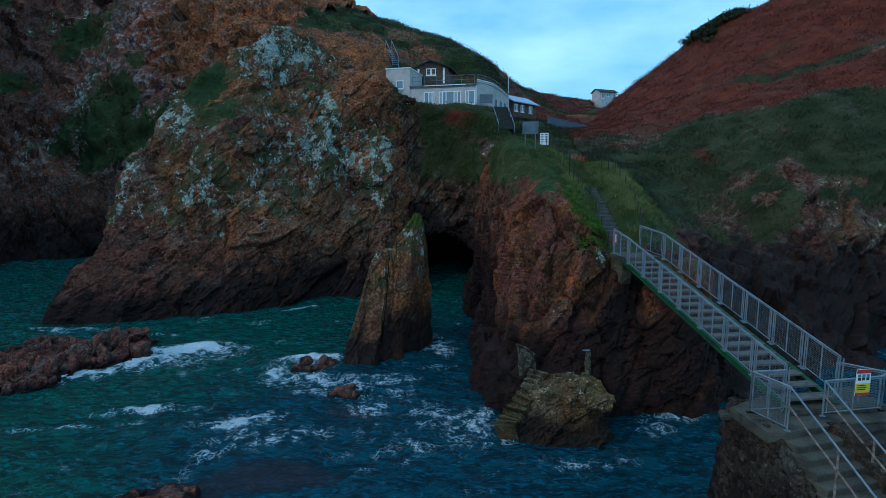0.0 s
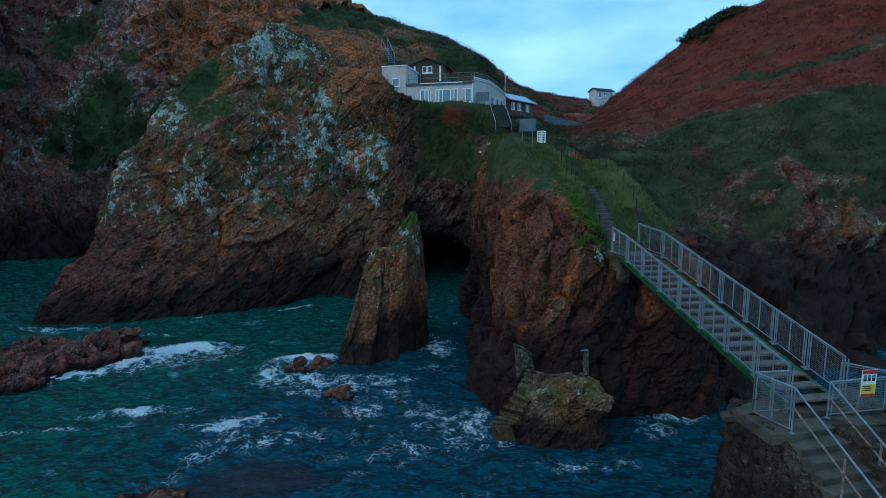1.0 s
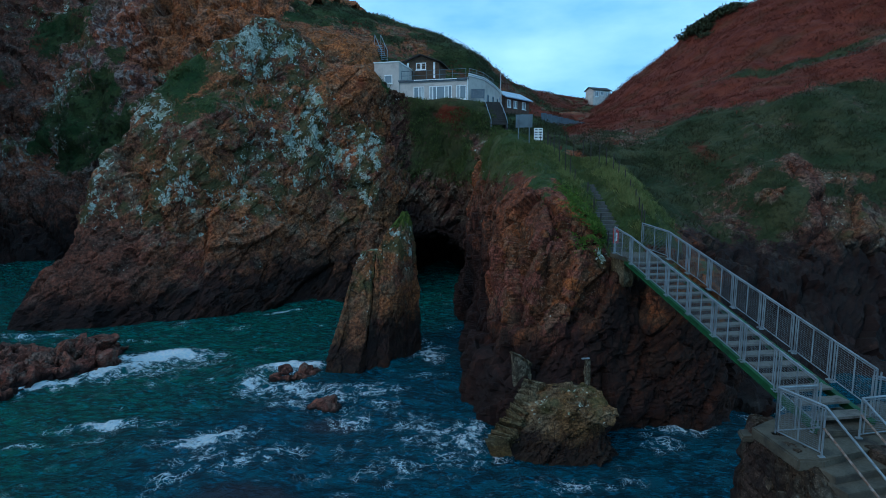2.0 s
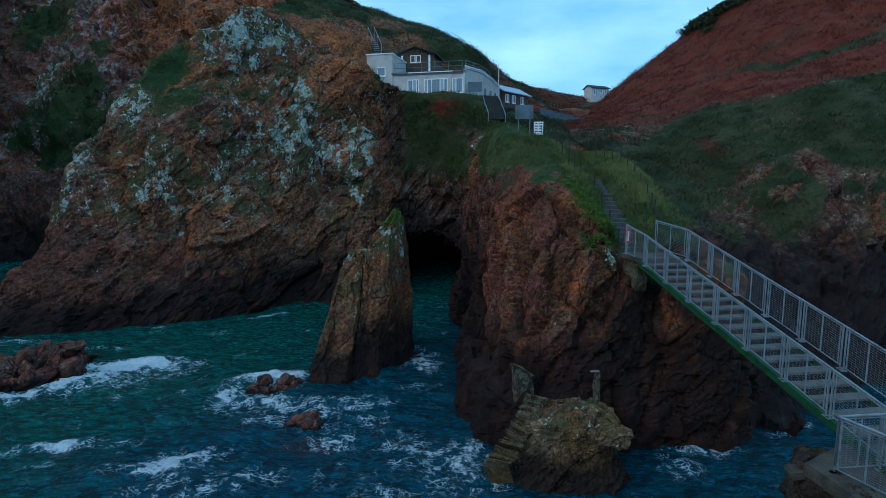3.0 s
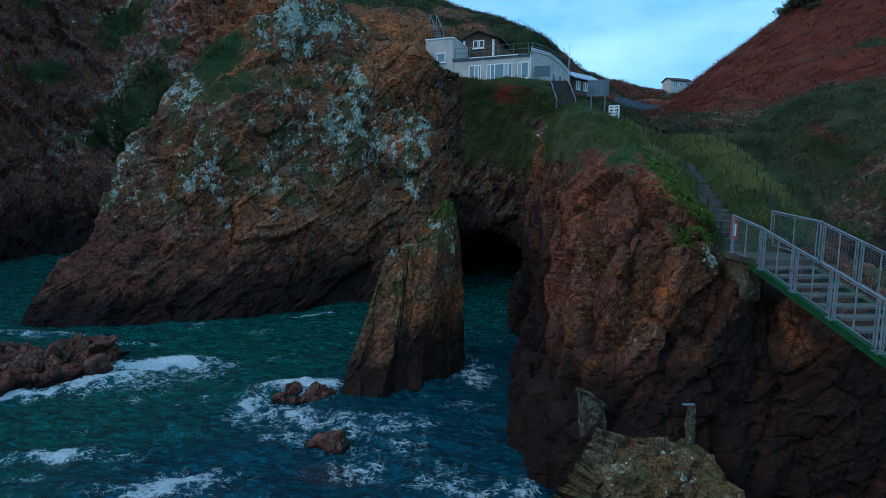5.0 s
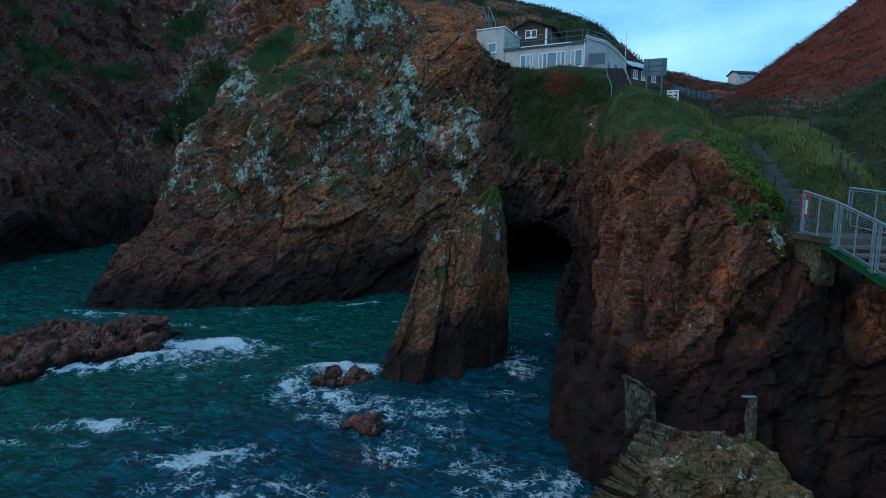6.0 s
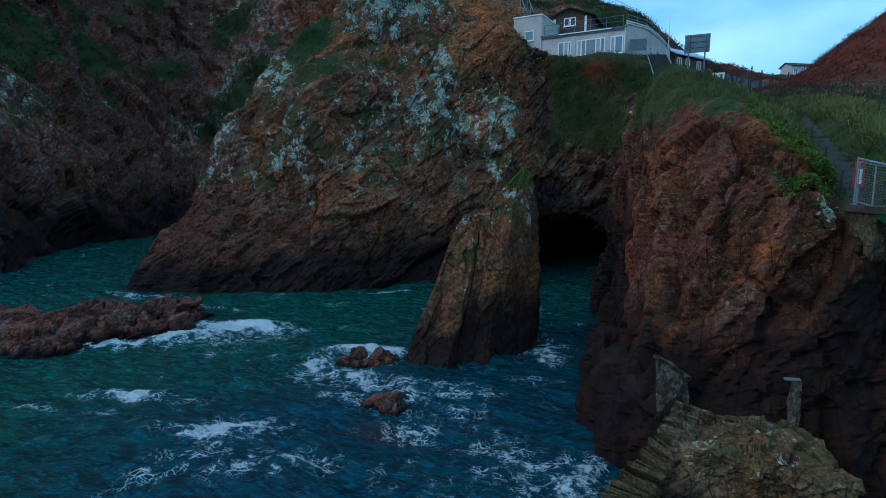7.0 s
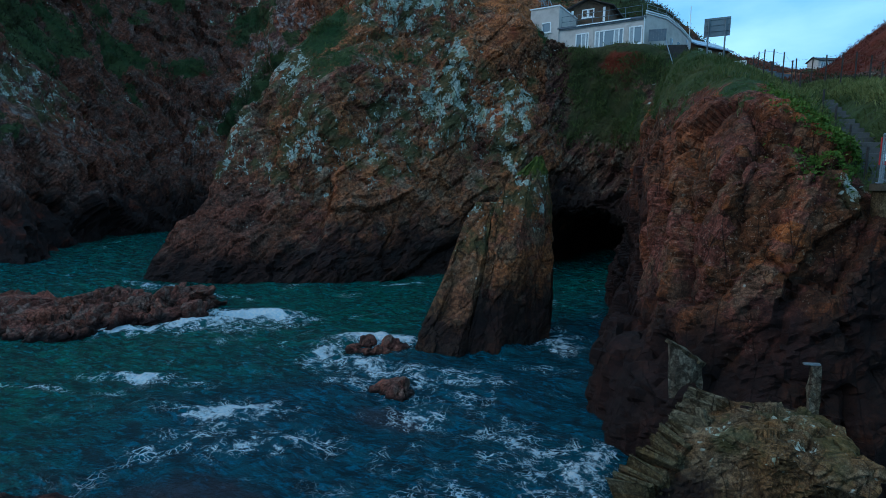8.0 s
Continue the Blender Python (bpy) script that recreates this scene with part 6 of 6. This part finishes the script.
for i, (x, z) in enumerate(((-0.3, 1.36), (-0.08, 1.2), (0.14, 1.05), (0.32, 0.92))):
    box(bm, -0.13, 0.13, -0.2, 0.2, -0.06, 0.05, 0.02, pose(x, -0.02 * i, z, 6 * i - 8, 32, 9 * i))
for v in bm.verts:
    v.co += 0.03 * noise.noise_vector(v.co * 7.0)
part("broken_top", bm, M_ROCK_PALE, pr, "pale broken concrete edge")
pp = thing("iron_post", pose(6.15, 25.3, 2.05, 2, -2, 10), "old concrete post with an iron cap on the rock", "post")
bm = bmesh.new()
box(bm, -0.11, 0.13, -0.1, 0.1, -0.3, 1.2, 0.03)
bmesh.ops.subdivide_edges(bm, edges=list(bm.edges), cuts=4, use_grid_fill=True)
for v in bm.verts:
    v.co += 0.05 * noise.noise_vector(v.co * 4.3)
part("shaft", bm, M_STAINED_STONE, pp)
bm = bmesh.new()
box(bm, -0.26, 0.1, -0.06, 0.06, 1.22, 1.26, 0.01)
part("cap", bm, M_GALV, pp)
rs = thing("ruined_steps", pose(0, 0, 0), "ruined stone steps crumbling down the side of the rock", "steps")
rng = random.Random(5)
for i in range(17):
    t = i / 16
    bm = bmesh.new()
    c = Vector((3.75, 25.3, 2.0)).lerp(Vector((2.0, 22.9, 0.5)), t) + Vector((0.06, -0.08, 0)) * math.sin(math.pi * t)
    m = Matrix.Translation(c) @ pose(0, 0, 0, rng.uniform(0, 38), rng.uniform(-14, 16), -30 + rng.uniform(-24, 24))
    box(bm, -0.34, 0.55, -0.045, 0.045, -1.9, 0.1 + rng.uniform(-0.12, 0.16), 0.02, m)
    for v in bm.verts:
        v.co += Vector((rng.uniform(-0.06, 0.06), rng.uniform(-0.06, 0.06), rng.uniform(-0.05, 0.05)))
    part("block", bm, M_ROCK_PALE, rs)


# ---- plants ----
def scatter(name, spots, normals, size, blades, mat, label, category, s=0, spread=0.5, width=0.12, lean=0.5):
    """One object of many small tufts: tapered blades that rise from the spots."""
    rng = np.random.default_rng(s)
    n = len(spots)
    base = np.repeat(spots, blades, 0) + rng.normal(0, spread, (n * blades, 3)) * np.array([1, 1, 0.25])
    up = np.repeat(normals * 0.45 + np.array([0, 0, 0.8]), blades, 0) + rng.normal(0, lean, (n * blades, 3))
    up /= np.linalg.norm(up, axis=1, keepdims=True)
    hgt = size * rng.uniform(0.5, 1.3, (n * blades, 1)) * np.repeat(rng.uniform(0.6, 1.3, (n, 1)), blades, 0)
    side = np.cross(up, rng.normal(0, 1, (n * blades, 3)))
    side /= np.maximum(np.linalg.norm(side, axis=1, keepdims=True), 1e-6)
    w = hgt * width
    mid = base + up * hgt * 0.55 + side * hgt * 0.06
    droop = np.array([0, 0, -0.22]) * hgt
    v = np.stack((base - side * w - up * hgt * 0.2, base + side * w - up * hgt * 0.2, mid + side * w * 0.8, base + up * hgt + droop + side * hgt * 0.2, mid - side * w * 0.8), 1)
    f = np.arange(n * blades * 5).reshape(-1, 5)
    me = mesh_of(name, v.reshape(-1, 3), f, mat, smooth=False)
    return tagged(new(name, me), label, category, kind="stuff")


def spots_on(surface, weight, count, s):
    """Random places on a land form, by a weight for each of its points."""
    g, n, soft = SURFACES[surface]
    p, nn = g.reshape(-1, 3), n.reshape(-1, 3)
    w = np.clip(weight(p, nn, soft), 0, None)
    # patchy growth
    w = w * smooth(fbm(p * 0.8, 3, s), -0.5, 0.35)
    rng = np.random.default_rng(s)
    i = rng.choice(len(p), count, p=w / w.sum())
    return p[i], nn[i]


P, N = spots_on("headland", lambda p, n, c: c["grass"] ** 2, 9000, 11)
scatter("grass", P, N, 0.22, 7, M_GRASS, "long green grass on the headland", "grass", 1, 0.14, 0.045)
P, N = spots_on("headland", lambda p, n, c: c["grass"] ** 2 * (smooth(p[:, 0], 6.0, 6.8) * (1 - smooth(p[:, 0], 7.2, 7.5)) * smooth(p[:, 1], 31, 34) + 1.5 * smooth(p[:, 0], 8.9, 9.4)) * smooth(p[:, 1], 28, 30) * (1 - smooth(p[:, 1], 47, 52)), 7000, 12)
scatter("pale_grass", P, N, 0.22, 7, M_DRYGRASS, "pale dry grass beside the path", "grass", 2, 0.14, 0.05)
P, N = spots_on("headland", lambda p, n, c: np.exp(-(((p[:, 0] - 6.7) / 0.8) ** 2 + ((p[:, 1] - 29.2) / 2.2) ** 2)) * smooth(p[:, 2], 7.2, 8.4) * (1 - np.exp(-(((p[:, 0] - 7.35) / 0.5) ** 2 + ((p[:, 2] - 7.6) / 0.5) ** 2))), 6000, 13)
scatter("creeper", P, N, 0.07, 4, M_IVY, "bright green creeper hanging over the rock edge", "plant", 3, 0.08, 0.35, 0.9)
P, N = spots_on("gully_slope", lambda p, n, c: c["grass"], 4500, 14)
scatter("gully_grass", P, N, 0.26, 5, M_GRASS, "dark green grass in the gully", "grass", 4, 0.2, 0.09)
P, N = spots_on("cliff", lambda p, n, c: np.clip(c["grass"] - 0.25, 0, 1), 6000, 15)
scatter("cliff_grass", P, N, 0.26, 5, M_GRASS, "tufts of grass on the cliff ledges", "grass", 5, 0.18, 0.09)
P, N = spots_on("hill", lambda p, n, c: c["grass"] ** 2 * (1 - smooth(p[:, 1], 100, 130)), 14000, 16)
scatter("scrub", P, N, 0.19, 8, M_SCRUB, "dark gorse and scrub over the hillside", "scrub", 6, 0.4, 0.2, 0.8)
P, N = spots_on("hill", lambda p, n, c: c["bracken"], 7000, 17)
scatter("hill_bracken", P, N, 0.26, 6, M_BRACKEN, "rusty bracken on the hillside", "bracken", 7, 0.35, 0.18, 0.8)
P, N = spots_on("right_hill", lambda p, n, c: c["bracken"] ** 2, 27000, 18)
scatter("bracken", P, N, 0.22, 6, M_BRACKEN, "rust-red autumn bracken covering the slope", "bracken", 8, 0.35, 0.13, 0.8)
P, N = spots_on("right_hill", lambda p, n, c: c["grass"] ** 2 * (1 - smooth(p[:, 1], 90, 110)), 18000, 19)
scatter("slope_grass", P, N, 0.22, 6, M_SCRUB, "coarse dark green grass on the slope", "grass", 9, 0.3, 0.09)
P, N = spots_on("cove_cliff", lambda p, n, c: np.clip(c["grass"] - 0.3, 0, 1) * smooth(-p[:, 0], 20, 35), 6000, 20)
scatter("cove_scrub", P, N, 0.36, 6, M_SCRUB, "scrub clinging to the cove cliff", "scrub", 10, 0.35, 0.15, 0.7)
P, N = spots_on("right_hill", lambda p, n, c: np.exp(-(((p[:, 0] - 37.6) / 1.6) ** 2 + ((p[:, 1] - 89.3) / 2.0) ** 2)), 900, 21)
scatter("bush", P + N * 0.35, N, 0.42, 34, M_SCRUB, "dark wind-bent bushes on the skyline", "bush", 12, 0.5, 0.16, 0.9)
